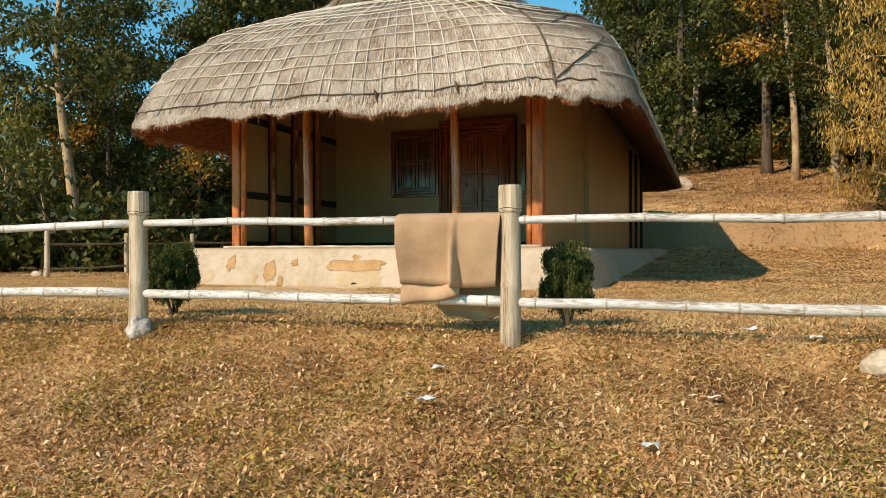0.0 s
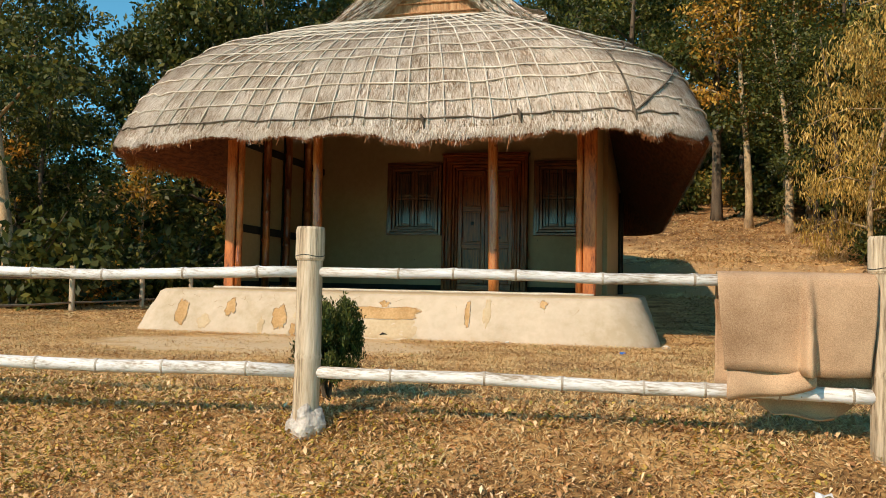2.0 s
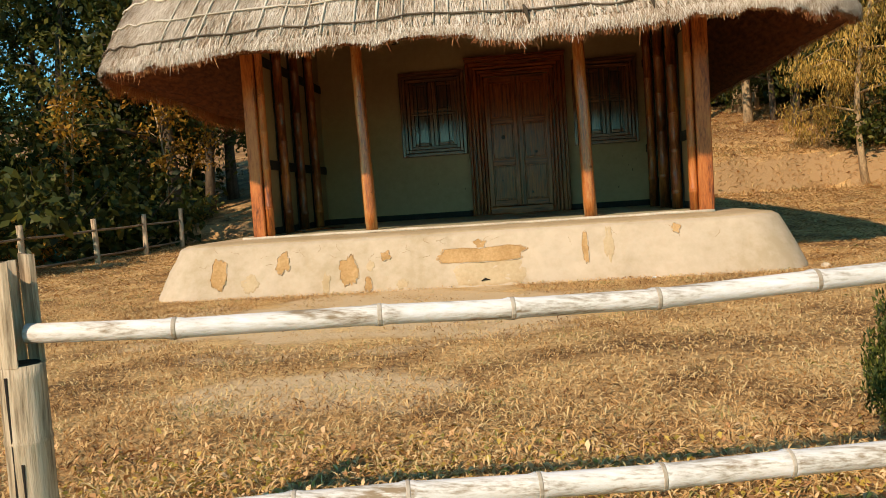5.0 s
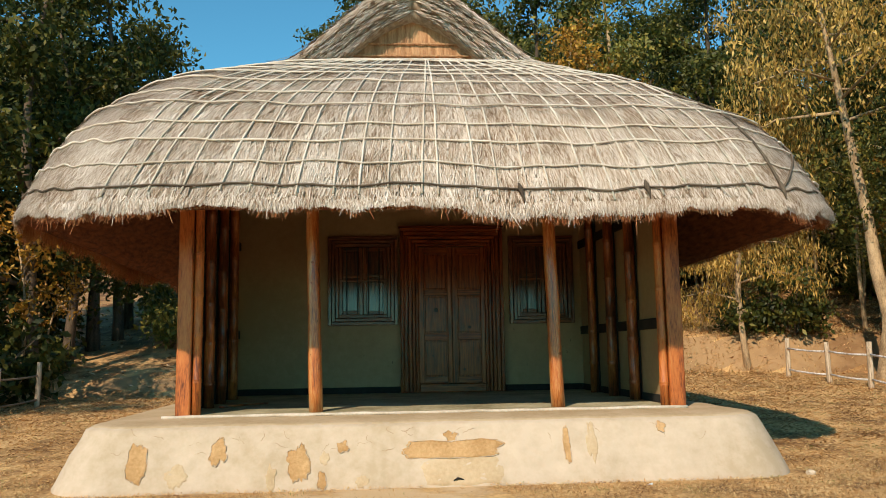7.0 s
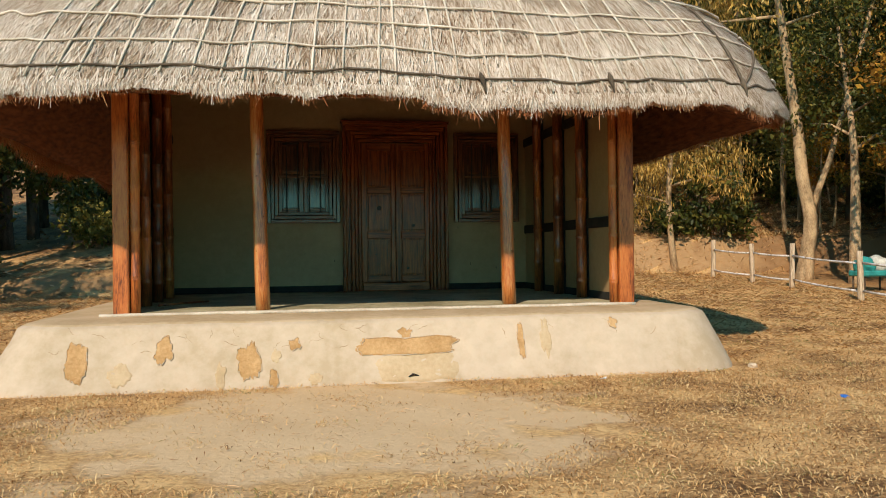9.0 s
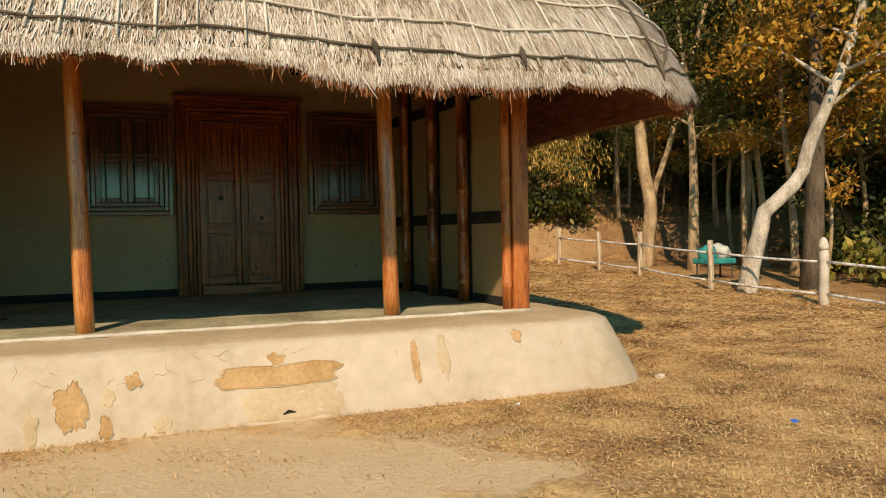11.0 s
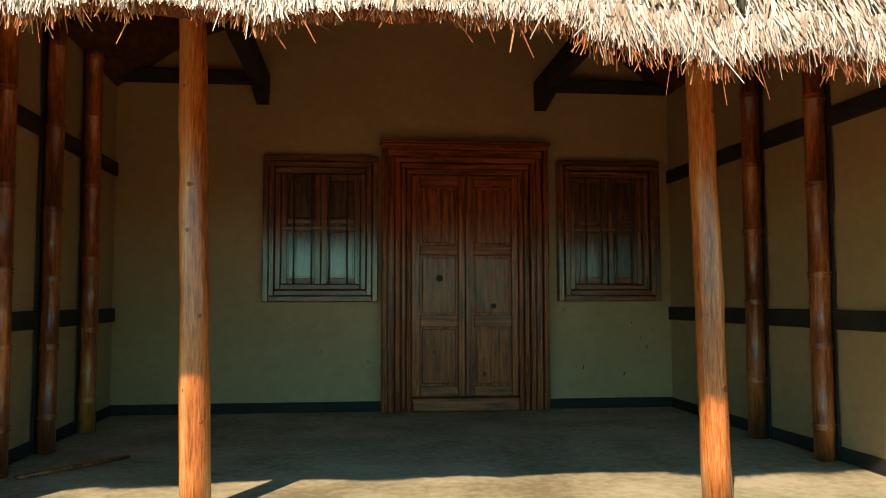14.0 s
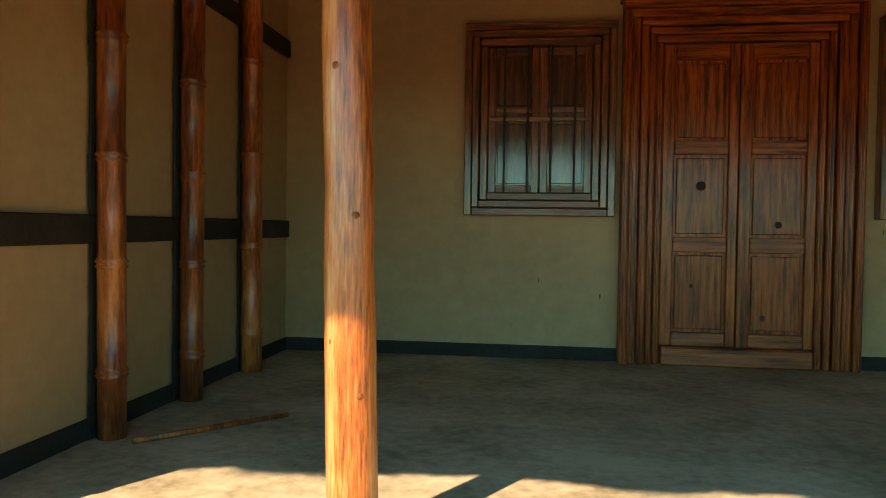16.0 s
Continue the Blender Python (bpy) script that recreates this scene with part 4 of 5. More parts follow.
# ---------------------------------------------------------------- the bamboo fence before the house
FENCE = [(6.7, -6.78, 0.672, 0.225), (4.405, -6.96, 0.688, 0.247), (2.094, -7.16, 0.692, 0.262), (-0.155, -7.58, 0.690, 0.277)]
rng = random.Random(11)


def fence_post(x, y, top, collar=False, q=1.0):
    z = land(x, y)
    h = top - z
    f = thing("fence_post", (x, y, z), "thick weathered bamboo fence post with a tied top", "fence post", "posts of the front fence")
    bm = bmesh.new()
    tube(bm, [(0, 0, -0.15), (0, 0, 0.1), (0.003, 0, 0.30), (0.003, 0, 0.315), (0.003, 0, 0.33), (0, 0, h - 0.15), (0, 0, h - 0.135)], [q * r for r in (0.058, 0.057, 0.056, 0.060, 0.056, 0.055, 0.055)], 16)
    part("shaft", bm, M_FPOST, f, "", True)
    bm = bmesh.new()
    tube(bm, [(0, 0, h - 0.145), (0, 0, h - 0.135), (0, 0.0, h - 0.012), (0, 0, h), (0, 0, h - 0.004)], [q * r for r in (0.058, 0.063, 0.062, 0.058, 0.02)], 16)
    part("top_sleeve", bm, M_FPOST, f, "cut bamboo sleeve on the post's top")
    ring = [(q * 0.0635 * math.cos(a), q * 0.0635 * math.sin(a), h - 0.125 + 0.004 * math.sin(3 * a)) for a in np.linspace(0, 2 * math.pi, 25)]
    part("wire_tie", tube(bmesh.new(), ring, 0.0017, 5), M_IRON, f, "thin wire tie")
    if collar:
        bm = bmesh.new()
        bmesh.ops.create_icosphere(bm, subdivisions=4, radius=0.080)
        for v in bm.verts:
            v.co.z *= 1.25
            v.co *= 1 + 0.42 * noise.noise(v.co * 15 + Vector((x, 0, 0))) + 0.12 * noise.noise(v.co * 42)
            v.co.z += 0.03
        part("cement_collar", bm, M_CEMENT, f, "lumpy pale cement collar at the foot")
    return f


def culm_wall(a0, a1, z0, z1, r, thick, cx, slope=0.0, lean=-0.01):
    """A stave of a split culm, from angle a0 to a1 in degrees; its top may slope."""
    bm = bmesh.new()
    cols = []
    n = max(4, int(abs(a1 - a0) / 15))
    for i in range(n + 1):
        f = i / n
        a = radians(a0 + (a1 - a0) * f)
        c, e = math.cos(a), math.sin(a)
        top = z1 + slope * f + 0.003 * noise.noise((a * 3, z1, 0.5))
        cols.append([bm.verts.new((cx + c * q + lean * (z - z0), e * q, z)) for q, z in ((r, z0), (r * 0.985, top), (r * 0.985 - thick, top), (r - thick, z0))])
    for p, q in zip(cols, cols[1:]):
        for i in range(4):
            j = (i + 1) % 4
            bm.faces.new((p[i], q[i], q[j], p[j]))
    bm.faces.new(cols[0])
    bm.faces.new(cols[-1][::-1])
    bmesh.ops.recalc_face_normals(bm, faces=bm.faces)
    return bm


def notched_post(x, y, top):
    """A thick culm, its upper end cut open so that the rail end rests in the notch."""
    z = land(x, y)
    h = top - z
    f = thing("fence_post", (x, y, z), "weathered split bamboo fence post with a notched top", "fence post", "posts of the front fence")
    r, cx, low = 0.046, 0.012, h - 0.215
    bm = bmesh.new()
    tube(bm, [(cx, 0, -0.15), (cx, 0, 0.10), (cx, 0, low - 0.165), (cx, 0, low - 0.158), (cx, 0, low - 0.15), (cx, 0, low - 0.03), (cx, 0, low), (cx, 0, low - 0.001)], [r, r, r, r * 1.05, r, r * 0.99, r * 0.985, r * 0.8], 20)
    part("shaft", bm, M_FPOST, f, "", True)
    part("front_stave", culm_wall(108, 296, low - 0.002, h, r, 0.012, cx), M_FPOST, f, "tall pale stave beside the notch")
    part("back_stave", culm_wall(38, 100, low - 0.002, h + 0.008, r, 0.011, cx, 0.006), M_FPOST, f, "greyer stave behind the notch")
    part("hollow", tube(bmesh.new(), [(cx, 0, low - 0.012), (cx, 0, low + 0.003)], [r * 0.8, r * 0.8], 18), M_BEAM, f, "dark hollow of the culm")
    for a, z0, z1 in ((262, -0.05, low - 0.02), (285, 0.05, low - 0.2)):
        c, e = math.cos(radians(a)), math.sin(radians(a))
        pts = [(cx + c * r + 0.002 * noise.noise((k, a, 0)) * 2, e * r, z0 + (z1 - z0) * k / 8) for k in range(9)]
        part("crack", tube(bmesh.new(), pts, [0.0012 + 0.0012 * (k % 3) for k in range(9)], 5), M_BEAM, f, "dark drying crack")
    return f


for (x, y, _, _), top, collar, split in zip(FENCE, (0.87, 0.868, 0.886, 0.842), (False, False, True, False), (False, False, False, True)):
    if split:
        notched_post(x, y, top)
    else:
        fence_post(x, y, top, collar)


def node_rings(a, b, r, gap, rg, taper, sag=0.0):
    """Dark rings at the nodes of a culm, and the culm itself."""
    a, b = Vector(a), Vector(b)
    length = (b - a).length
    d, spots = rg.uniform(0.25, 0.8) * gap, []
    while d < length - 0.04:
        spots.append(d)
        d += gap * rg.uniform(0.7, 1.3)
    pts, rads = [a], [r]
    for d in spots:
        for off, k in ((-0.020, 1.0), (-0.007, 1.10), (0, 1.0), (0.007, 1.13), (0.022, 1.0)):
            f = (d + off) / length
            pts.append(a.lerp(b, f) + Vector((0, 0, 0.005 * math.sin(d * 5) - sag * 4 * f * (1 - f))))
            rads.append(r * k * (1 - taper * f))
    pts.append(b)
    rads.append(r * (1 - taper))
    rings = [(a.lerp(b, d / length) + Vector((0, 0, 0.005 * math.sin(d * 5) - sag * 4 * d / length * (1 - d / length))), r * (1 - taper * d / length)) for d in spots]
    return tube(bmesh.new(), pts, rads, 14), rings, (b - a).normalized()


for a, b in zip(FENCE, FENCE[1:]):
    for k in (2, 3):
        r = 0.0245 if k == 2 else 0.030
        p, q = Vector((a[0] - 0.03, a[1], a[k])), Vector((b[0] + 0.03, b[1], b[k]))
        t = thing("bamboo_rail", p, "pale weathered bamboo rail with dark nodes", "fence rail", "rails of the front fence")
        culm, rings, way = node_rings((0, 0, 0), q - p, r, 0.33, rng, 0.14, 0.025 if k == 2 and a[0] < 3 else 0.0)
        part("culm", culm, M_BAMBOO, t, "", True)
        for c, rr in rings:
            part("node", tube(bmesh.new(), [c - way * 0.007, c - way * 0.003, c + way * 0.003, c + way * 0.006], [rr * 1.03, rr * 1.14, rr * 1.15, rr * 1.02], 14, False), M_NODE, t, "dark ring at a node")


# ------------------------------------------------ burlap sack on the fence
def burlap():
    """A sheet folded over the top rail; its back hangs lower and is tucked over the lower rail."""
    ax, bx = 3.78, 4.365

    def line(x):
        f = (x - FENCE[2][0]) / (FENCE[1][0] - FENCE[2][0])
        return FENCE[2][1] + (FENCE[1][1] - FENCE[2][1]) * f
    t = thing("burlap_sack", (4.07, line(4.07), 0.4), "brown burlap sack draped over the bamboo rail", "sack")
    base = Vector(t.location)

    def sheet(name, prof, x0, x1, fold, tilt=0.0):
        bm = bmesh.new()
        rows = []
        for u in np.linspace(0, 1, 81):
            x = x0 + (x1 - x0) * u
            row = []
            for j, (dy, z, slant) in enumerate(prof):
                k = min(1.0, abs(z - 0.78) / 0.35)
                wave = 0.007 * math.sin(u * 9 + j * 0.25) * k + fold * 0.085 * math.exp(-((u - 0.58 + 0.04 * j / len(prof)) / 0.028) ** 2) * k
                xx = x + slant * (0.5 - u) + 0.006 * noise.noise((u * 6, j * 0.6, 3))
                row.append(bm.verts.new(Vector((xx, line(x) + dy - wave, z - 0.066 + tilt * u * j / len(prof) + 0.01 * math.sin(u * 5 + 1) * k)) - base))
            rows.append(row)
        for a, b in zip(rows, rows[1:]):
            for j in range(len(prof) - 1):
                bm.faces.new((a[j], a[j + 1], b[j + 1], b[j]))
        ob = part(name, bm, M_SACK, t, "", True)
        so = ob.modifiers.new("thick", "SOLIDIFY")
        so.thickness = 0.006
    front = [(-0.055 - 0.012 * math.sin(k * 0.5), 0.73 - k * 0.037, 0.006 * k) for k in range(10)][::-1]
    top = [(-0.05, 0.755, 0), (-0.03, 0.775, 0), (0.0, 0.785, 0), (0.03, 0.775, 0), (0.048, 0.75, 0)]
    back = [(0.05, 0.71 - k * 0.05, 0.0) for k in range(9)]
    sheet("front_flap", front + top + back, ax, bx, 1.0)
    tuck = [(-0.02, 0.47, 0), (-0.03, 0.42, 0), (-0.048, 0.37, 0.0), (-0.062, 0.33, 0.0), (-0.058, 0.30, 0.0), (-0.05, 0.275, 0.01)]
    sheet("lower_fold", tuck, ax + 0.035, bx - 0.22, 0.0, 0.085)
    hang = [(0.07, 0.45, 0), (0.10, 0.40, 0.0), (0.13, 0.34, 0.0), (0.15, 0.29, 0.05), (0.155, 0.25, 0.11), (0.15, 0.225, 0.17), (0.135, 0.21, 0.23), (0.12, 0.215, 0.28)]
    sheet("hanging_end", hang, ax + 0.12, bx + 0.005, 0.0)


burlap()


# ------------------------------------------------ clipped bushes behind the fence
def leaf_cards(centres, count, spread, size, rg, droop=0.0, aspect=0.5):
    """Leaves scattered about clump centres: count x 4 x 3."""
    centres = np.asarray(centres)
    c = centres[rg.integers(0, len(centres), count)]
    off = rg.normal(0, 1, (count, 3))
    off /= np.linalg.norm(off, axis=1)[:, None]
    pos = c[:, :3] + off * (rg.uniform(0, 1, count) ** 0.5)[:, None] * c[:, 3:4] * np.asarray(spread)
    a = rg.normal(0, 1, (count, 3))
    a[:, 2] -= droop
    a /= np.linalg.norm(a, axis=1)[:, None]
    b = np.cross(a, rg.normal(0, 1, (count, 3)))
    b /= np.linalg.norm(b, axis=1)[:, None] + 1e-9
    ln = rg.uniform(0.6, 1.3, count)[:, None] * size
    a, b = a * ln, b * ln * aspect * 0.5
    return np.stack([pos, pos + a * 0.45 + b, pos + a, pos + a * 0.45 - b], 1)


def bush(x, y, r, h, seed):
    rg = np.random.default_rng(seed)
    z = land(x, y)
    t = thing("bush", (x, y, z), "small dark green clipped bush beside a fence post", "bush", "clipped bushes")
    rr = random.Random(seed)
    bm = bmesh.new()
    for k in range(5):
        a = rr.uniform(0, 6.28)
        tube(bm, [(0, 0, -0.03), (0.3 * r * math.cos(a), 0.3 * r * math.sin(a), 0.3 * h), (0.6 * r * math.cos(a), 0.6 * r * math.sin(a), 0.7 * h)], [0.012, 0.009, 0.004], 5)
    part("stem", bm, M_BARKD, t)
    cl = []
    for k in range(85):
        f = rr.uniform(0.30, 1)
        w = r * (0.35 + 0.75 * math.sin(math.pi * min(1, f * 0.78))) * rr.uniform(0.2, 0.92)
        a = rr.uniform(0, 6.28)
        cl.append((w * math.cos(a), w * math.sin(a), h * f * 0.94, rr.uniform(0.025, 0.05)))
    quads("crown", leaf_cards(cl, 26000, (0.8, 0.8, 1.9), 0.021, rg, -2.2, 0.3), M_BUSH, t)
    return t


bush(2.03, -6.76, 0.165, 0.46, 3)
bush(4.64, -6.62, 0.15, 0.44, 5)

# ------------------------------------------------ fences along the sides of the yard
RIGHT = [(9.2, 10.0), (9.27, 8.37), (9.33, 7.0), (9.02, 4.5), (9.2, 2.25), (9.2, -0.4)]
LEFT = [(-7.2, 0.7), (-7.25, 2.9), (-7.3, 5.2), (-7.35, 7.2), (-7.4, 9.1)]
for posts, group, tone, rail_m in ((RIGHT, "posts of the side fence by the woods", M_FPOST, M_BAMBOO), (LEFT, "posts of the side fence by the path", M_FPOST, M_DRYB)):
    for i, (x, y) in enumerate(posts):
        z = land(x, y)
        p = thing("side_fence_post", (x, y, z), "slim pale fence post of the yard", "fence post", group)
        stout = posts is RIGHT and i == 4
        part("shaft", log((0, 0, -0.1), (rng.uniform(-0.03, 0.03), 0, rng.uniform(0.86, 0.95)), 0.075 if stout else 0.055, 0.07 if stout else 0.05, rng, 10, 5), M_LIME if stout else tone, p, "limewashed stout post" if stout else "", True)
        if stout:
            part("cap", tube(bmesh.new(), [(0, 0, 0.84), (0, 0, 0.90), (0, 0, 0.99), (0, 0, 1.03)], [0.074, 0.078, 0.055, 0.02], 12), M_LIME, p, "rounded white cap", True)
    for (xa, ya), (xb, yb) in zip(posts, posts[1:]):
        for h in (0.66, 0.17):
            a, b = (xa, ya - 0.06, land(xa, ya) + h), (xb, yb + 0.06, land(xb, yb) + h)
            ob = part("side_fence_rail", bamboo(a, b, 0.022, rng, 0.5, 8, 0.02, 0.1), rail_m, None, "", True)
            tagged(ob, "thin bamboo rail along the yard", "fence rail", group.replace("posts", "rails"))


# ---------------------------------------------------------------- trees
def tree(name, seed, height, trunk_r, leaves, count, leaf, crown_r, crown_z, lean=(0, 0), bends=0.25, limbs=7, bark=None, droop=0.2, aspect=0.5, label="", category="tree", clump=(0.5, 1.0), clumps=9, curve=None, stem=None):
    rr, rg = random.Random(seed), np.random.default_rng(seed)
    t = thing(name, (0, 0, 0), label, category)
    bm = bmesh.new()
    pts, rads = [], []
    steps = 30 if curve else 11
    wx, wy = rr.uniform(0, 6), rr.uniform(0, 6)
    for i in range(steps + 1):
        f = i / steps
        pts.append(Vector((lean[0] * f + bends * math.sin(wx + 4.2 * f) * f, lean[1] * f + bends * math.sin(wy + 3.7 * f) * f, height * 0.93 * f - 0.25)))
        if curve:
            pts[-1] = Vector((float(np.interp(f, curve[0], curve[1])), float(np.interp(f, curve[0], curve[2])), height * 0.93 * f - 0.25))
        rads.append(trunk_r * (1.25 - 0.25 * min(1, f * 12)) * (1 - 0.82 * f) * rr.uniform(0.95, 1.05))
    tube(bm, pts, rads, 9)
    if stem:
        tube(bm, stem, [0.45 * trunk_r * (1 - 0.5 * i / len(stem)) for i in range(len(stem))], 8)
    cl = []
    for k in range(limbs):
        f = crown_z + (0.95 - crown_z) * (k + rr.random() * 0.6) / limbs
        i = min(steps - 1, int(f * steps))
        p = pts[i].lerp(pts[i + 1], f * steps - i)
        a = k * 2.4 + rr.uniform(-0.5, 0.5)
        ln = crown_r * rr.uniform(0.6, 1.0) * (1.15 - 0.55 * f)
        e = p + Vector((math.cos(a) * ln, math.sin(a) * ln, ln * rr.uniform(0.15, 0.7) - droop * ln * 0.6))
        m = p.lerp(e, 0.5) + Vector((0, 0, ln * 0.12))
        tube(bm, [p, m, e], [rads[i] * 0.5, rads[i] * 0.3, 0.012], 5)
        for _ in range(clumps):
            g = rr.uniform(0.35, 1.08)
            q = p.lerp(m, g * 2) if g < 0.5 else m.lerp(e, g * 2 - 1)
            q = q + Vector((rr.gauss(0, 0.3), rr.gauss(0, 0.3), rr.gauss(0, 0.25))) * crown_r * 0.42
            cl.append((q.x, q.y, q.z, rr.uniform(*clump)))
    for _ in range(clumps):
        q = pts[-1] + Vector((rr.gauss(0, 0.3), rr.gauss(0, 0.3), rr.gauss(0, 0.3))) * crown_r * 0.5
        cl.append((q.x, q.y, q.z, rr.uniform(*clump)))
    part("trunk", bm, bark or M_BARKD, t, "", True)
    quads("crown", leaf_cards(cl, count, (1, 1, 0.6), leaf, rg, droop * 3, aspect), M_LEAF[leaves], t)
    return t


def shrub(seed, r, h, leaves, count, leaf, label):
    rr, rg = random.Random(seed), np.random.default_rng(seed)
    t = thing("shrub", (0, 0, 0), label, "shrub")
    bm = bmesh.new()
    cl = []
    for k in range(7):
        a = rr.uniform(0, 6.28)
        e = Vector((r * 0.7 * math.cos(a), r * 0.7 * math.sin(a), h * rr.uniform(0.5, 0.95)))
        tube(bm, [(0, 0, -0.1), e * 0.5 + Vector((0, 0, 0.1)), e], [0.03, 0.02, 0.008], 5)
        for _ in range(5):
            g = rr.uniform(0.3, 1.1)
            cl.append((e.x * g + rr.gauss(0, 0.2 * r), e.y * g + rr.gauss(0, 0.2 * r), e.z * g * rr.uniform(0.5, 1.1), rr.uniform(0.3, 0.55) * r))
    part("stem", bm, M_BARKD, t)
    quads("crown", leaf_cards(cl, count, (1, 1, 0.8), leaf, rg, 0.3, 0.5), M_LEAF[leaves], t)
    return t


def put(ob, x, y, turn=0.0, size=1.0, sink=0.0):
    m = Matrix.Translation((x, y, land(x, y) - sink)) @ Matrix.Rotation(radians(turn), 4, "Z")
    c = copy_thing(ob, m)
    c.scale = (size, size, size)
    return c


def drop_master(ob):
    for o in (*ob.children_recursive, ob):
        bpy.data.objects.remove(o)


dark_a = tree("tree", 21, 13, 0.20, "green", 9500, 0.205, 3.2, 0.25, limbs=11, label="tall dark green broadleaf tree of the wood")
dark_b = tree("tree", 22, 11, 0.17, "green", 8800, 0.19, 2.8, 0.2, limbs=10, bends=0.5, label="dark green broadleaf tree with a slim trunk")
olive_a = tree("tree", 23, 12, 0.18, "olive", 8200, 0.19, 3.0, 0.3, limbs=10, bark=M_BARK, label="olive and yellowing tree with a pale trunk")
olive_b = tree("tree", 24, 9, 0.14, "olive", 6800, 0.15, 2.5, 0.25, limbs=9, bends=0.4, bark=M_BARK, label="olive-leaved tree at the wood's edge")
gold_a = tree("tree", 25, 10, 0.14, "gold", 4500, 0.16, 2.4, 0.4, limbs=9, bends=0.4, bark=M_BARK, label="golden-leaved tree among the green ones")
plume = tree("tree", 26, 9, 0.10, "bamboo", 12000, 0.17, 2.8, 0.2, limbs=16, bends=0.6, droop=1.0, aspect=0.2, bark=M_BARK, label="feathery yellowing tree with drooping leaves", clump=(0.4, 0.8))
shrub_d = shrub(31, 1.5, 2.2, "green", 1800, 0.21, "dark green leafy shrub of the undergrowth")
shrub_o = shrub(32, 1.3, 1.9, "olive", 1600, 0.19, "yellowing olive shrub of the undergrowth")
shrub_g = shrub(33, 1.1, 1.6, "gold", 1200, 0.14, "orange-leaved shrub in the undergrowth")

# trees that can be told apart: pale trunks beyond the side fence and by the left-hand wood
near_a = tree("tree", 41, 10.8, 0.18, "bamboo", 9500, 0.16, 4.3, 0.60, curve=((0, 0.11, 0.148, 0.187, 0.252, 0.368, 1), (0, 0.13, 0.19, 0.16, 0.03, -0.05, -0.9), (0, -0.06, -0.09, -0.07, -0.01, 0.02, 0.2)), limbs=13, droop=0.75, aspect=0.3, bark=M_BARK, label="pale-trunked forked tree just beyond the side fence", stem=[(0.17, -0.07, 1.35), (0.32, -0.14, 2.02), (0.57, -0.26, 2.78), (0.69, -0.31, 3.3), (1.1, -0.5, 4.9), (1.45, -0.7, 6.6)])
near_b = tree("tree", 42, 7.5, 0.165, "gold", 5000, 0.15, 2.5, 0.44, curve=((0, 0.036, 0.113, 0.186, 0.234, 0.28, 0.318, 0.384, 0.43, 0.476, 0.528, 0.58, 0.632, 1), (-0.02, 0, 0.08, 0.22, 0.28, 0.62, 0.86, 0.95, 1.07, 1.22, 1.35, 1.49, 1.6, 2.4), (0, 0, -0.04, -0.1, -0.13, -0.28, -0.38, -0.43, -0.48, -0.55, -0.61, -0.67, -0.72, -1.05)), limbs=8, bark=M_BARKW, label="crooked pale-barked tree with orange leaves")
near_e = tree("tree", 45, 9.0, 0.21, "green", 2600, 0.15, 2.2, 0.6, lean=(0.3, 0.1), bends=0.15, limbs=9, label="dark-trunked tree behind the side fence")
near_c = tree("tree", 43, 8.5, 0.16, "green", 4200, 0.15, 2.2, 0.45, lean=(0.2, 0.5), bends=0.2, limbs=8, bark=M_BARK, label="slim pale-trunked tree in the wood")
near_d = tree("tree", 44, 9.5, 0.16, "green", 6500, 0.16, 2.8, 0.45, lean=(-0.9, 0.3), bends=0.35, limbs=9, bark=M_BARK, label="grey-trunked tree with sparse dark leaves")
put(near_a, 10.9, 9.0, 0)
put(near_b, 9.3, 3.95, 0)
put(near_c, 11.27, 7.67, 0, 0.85)
put(near_e, 10.73, 3.89, 0)
put(near_d, -9.3, 3.6, 0)
put(near_c, 8.2, 19.0, 60, 1.0)

woods = random.Random(77)
placed = []


def plant(kinds, count, region, gap, sizes=(0.85, 1.2)):
    made = 0
    for _ in range(count * 30):
        if made >= count:
            break
        x, y = woods.uniform(region[0], region[2]), woods.uniform(region[1], region[3])
        if any((x - a) ** 2 + (y - b) ** 2 < gap ** 2 for a, b in placed):
            continue
        placed.append((x, y))
        put(woods.choice(kinds), x, y, woods.uniform(0, 360), woods.uniform(*sizes), 0.05)
        made += 1


# the wooded hill behind the house, the wood beyond the side fence, and the wood by the path
plant([dark_a, dark_b, dark_b, olive_a], 14, (2, 21, 22, 30), 2.6)
plant([dark_a, dark_b, olive_a, gold_a], 16, (-4, 30, 34, 46), 3.0, (1.0, 1.4))
plant([dark_b, olive_b, olive_a, dark_a], 12, (13, 0, 22, 20), 2.6)
plant([dark_a, dark_b, olive_a], 9, (22, -4, 34, 26), 3.2, (1.0, 1.3))
plant([dark_a, dark_b], 12, (-2, 44, 44, 54), 3.4, (1.4, 1.8))
put(dark_b, -13.5, 8.5, 200, 0.85)
put(dark_b, -16.5, 12.0, 80, 0.9)
put(plume, 9.0, 11.6, 20, 0.92)
put(plume, 10.4, 13.2, 150, 0.7)
put(dark_b, 12.2, 16.5, 150, 0.95)
put(shrub_d, 10.3, 11.7, 0, 0.8)
put(shrub_d, 9.4, 12.3, 90, 0.7)
put(gold_a, 9.5, 23.0, 30, 1.0)
put(gold_a, 7.0, 20.3, 75, 1.08)
put(gold_a, 14.5, 9.5, 200, 1.05)
plant([olive_b, gold_a], 3, (-9, 27, 2, 33), 3.0, (0.55, 0.7))
plant([dark_a, dark_b, dark_b], 13, (-14, 11.5, -8.4, 22), 1.5)
plant([dark_b, olive_b], 5, (-16, 3, -10.8, 11), 2.2, (0.55, 0.8))
plant([olive_b, dark_b], 6, (-34, 8, -20, 24), 3.5, (0.5, 0.7))
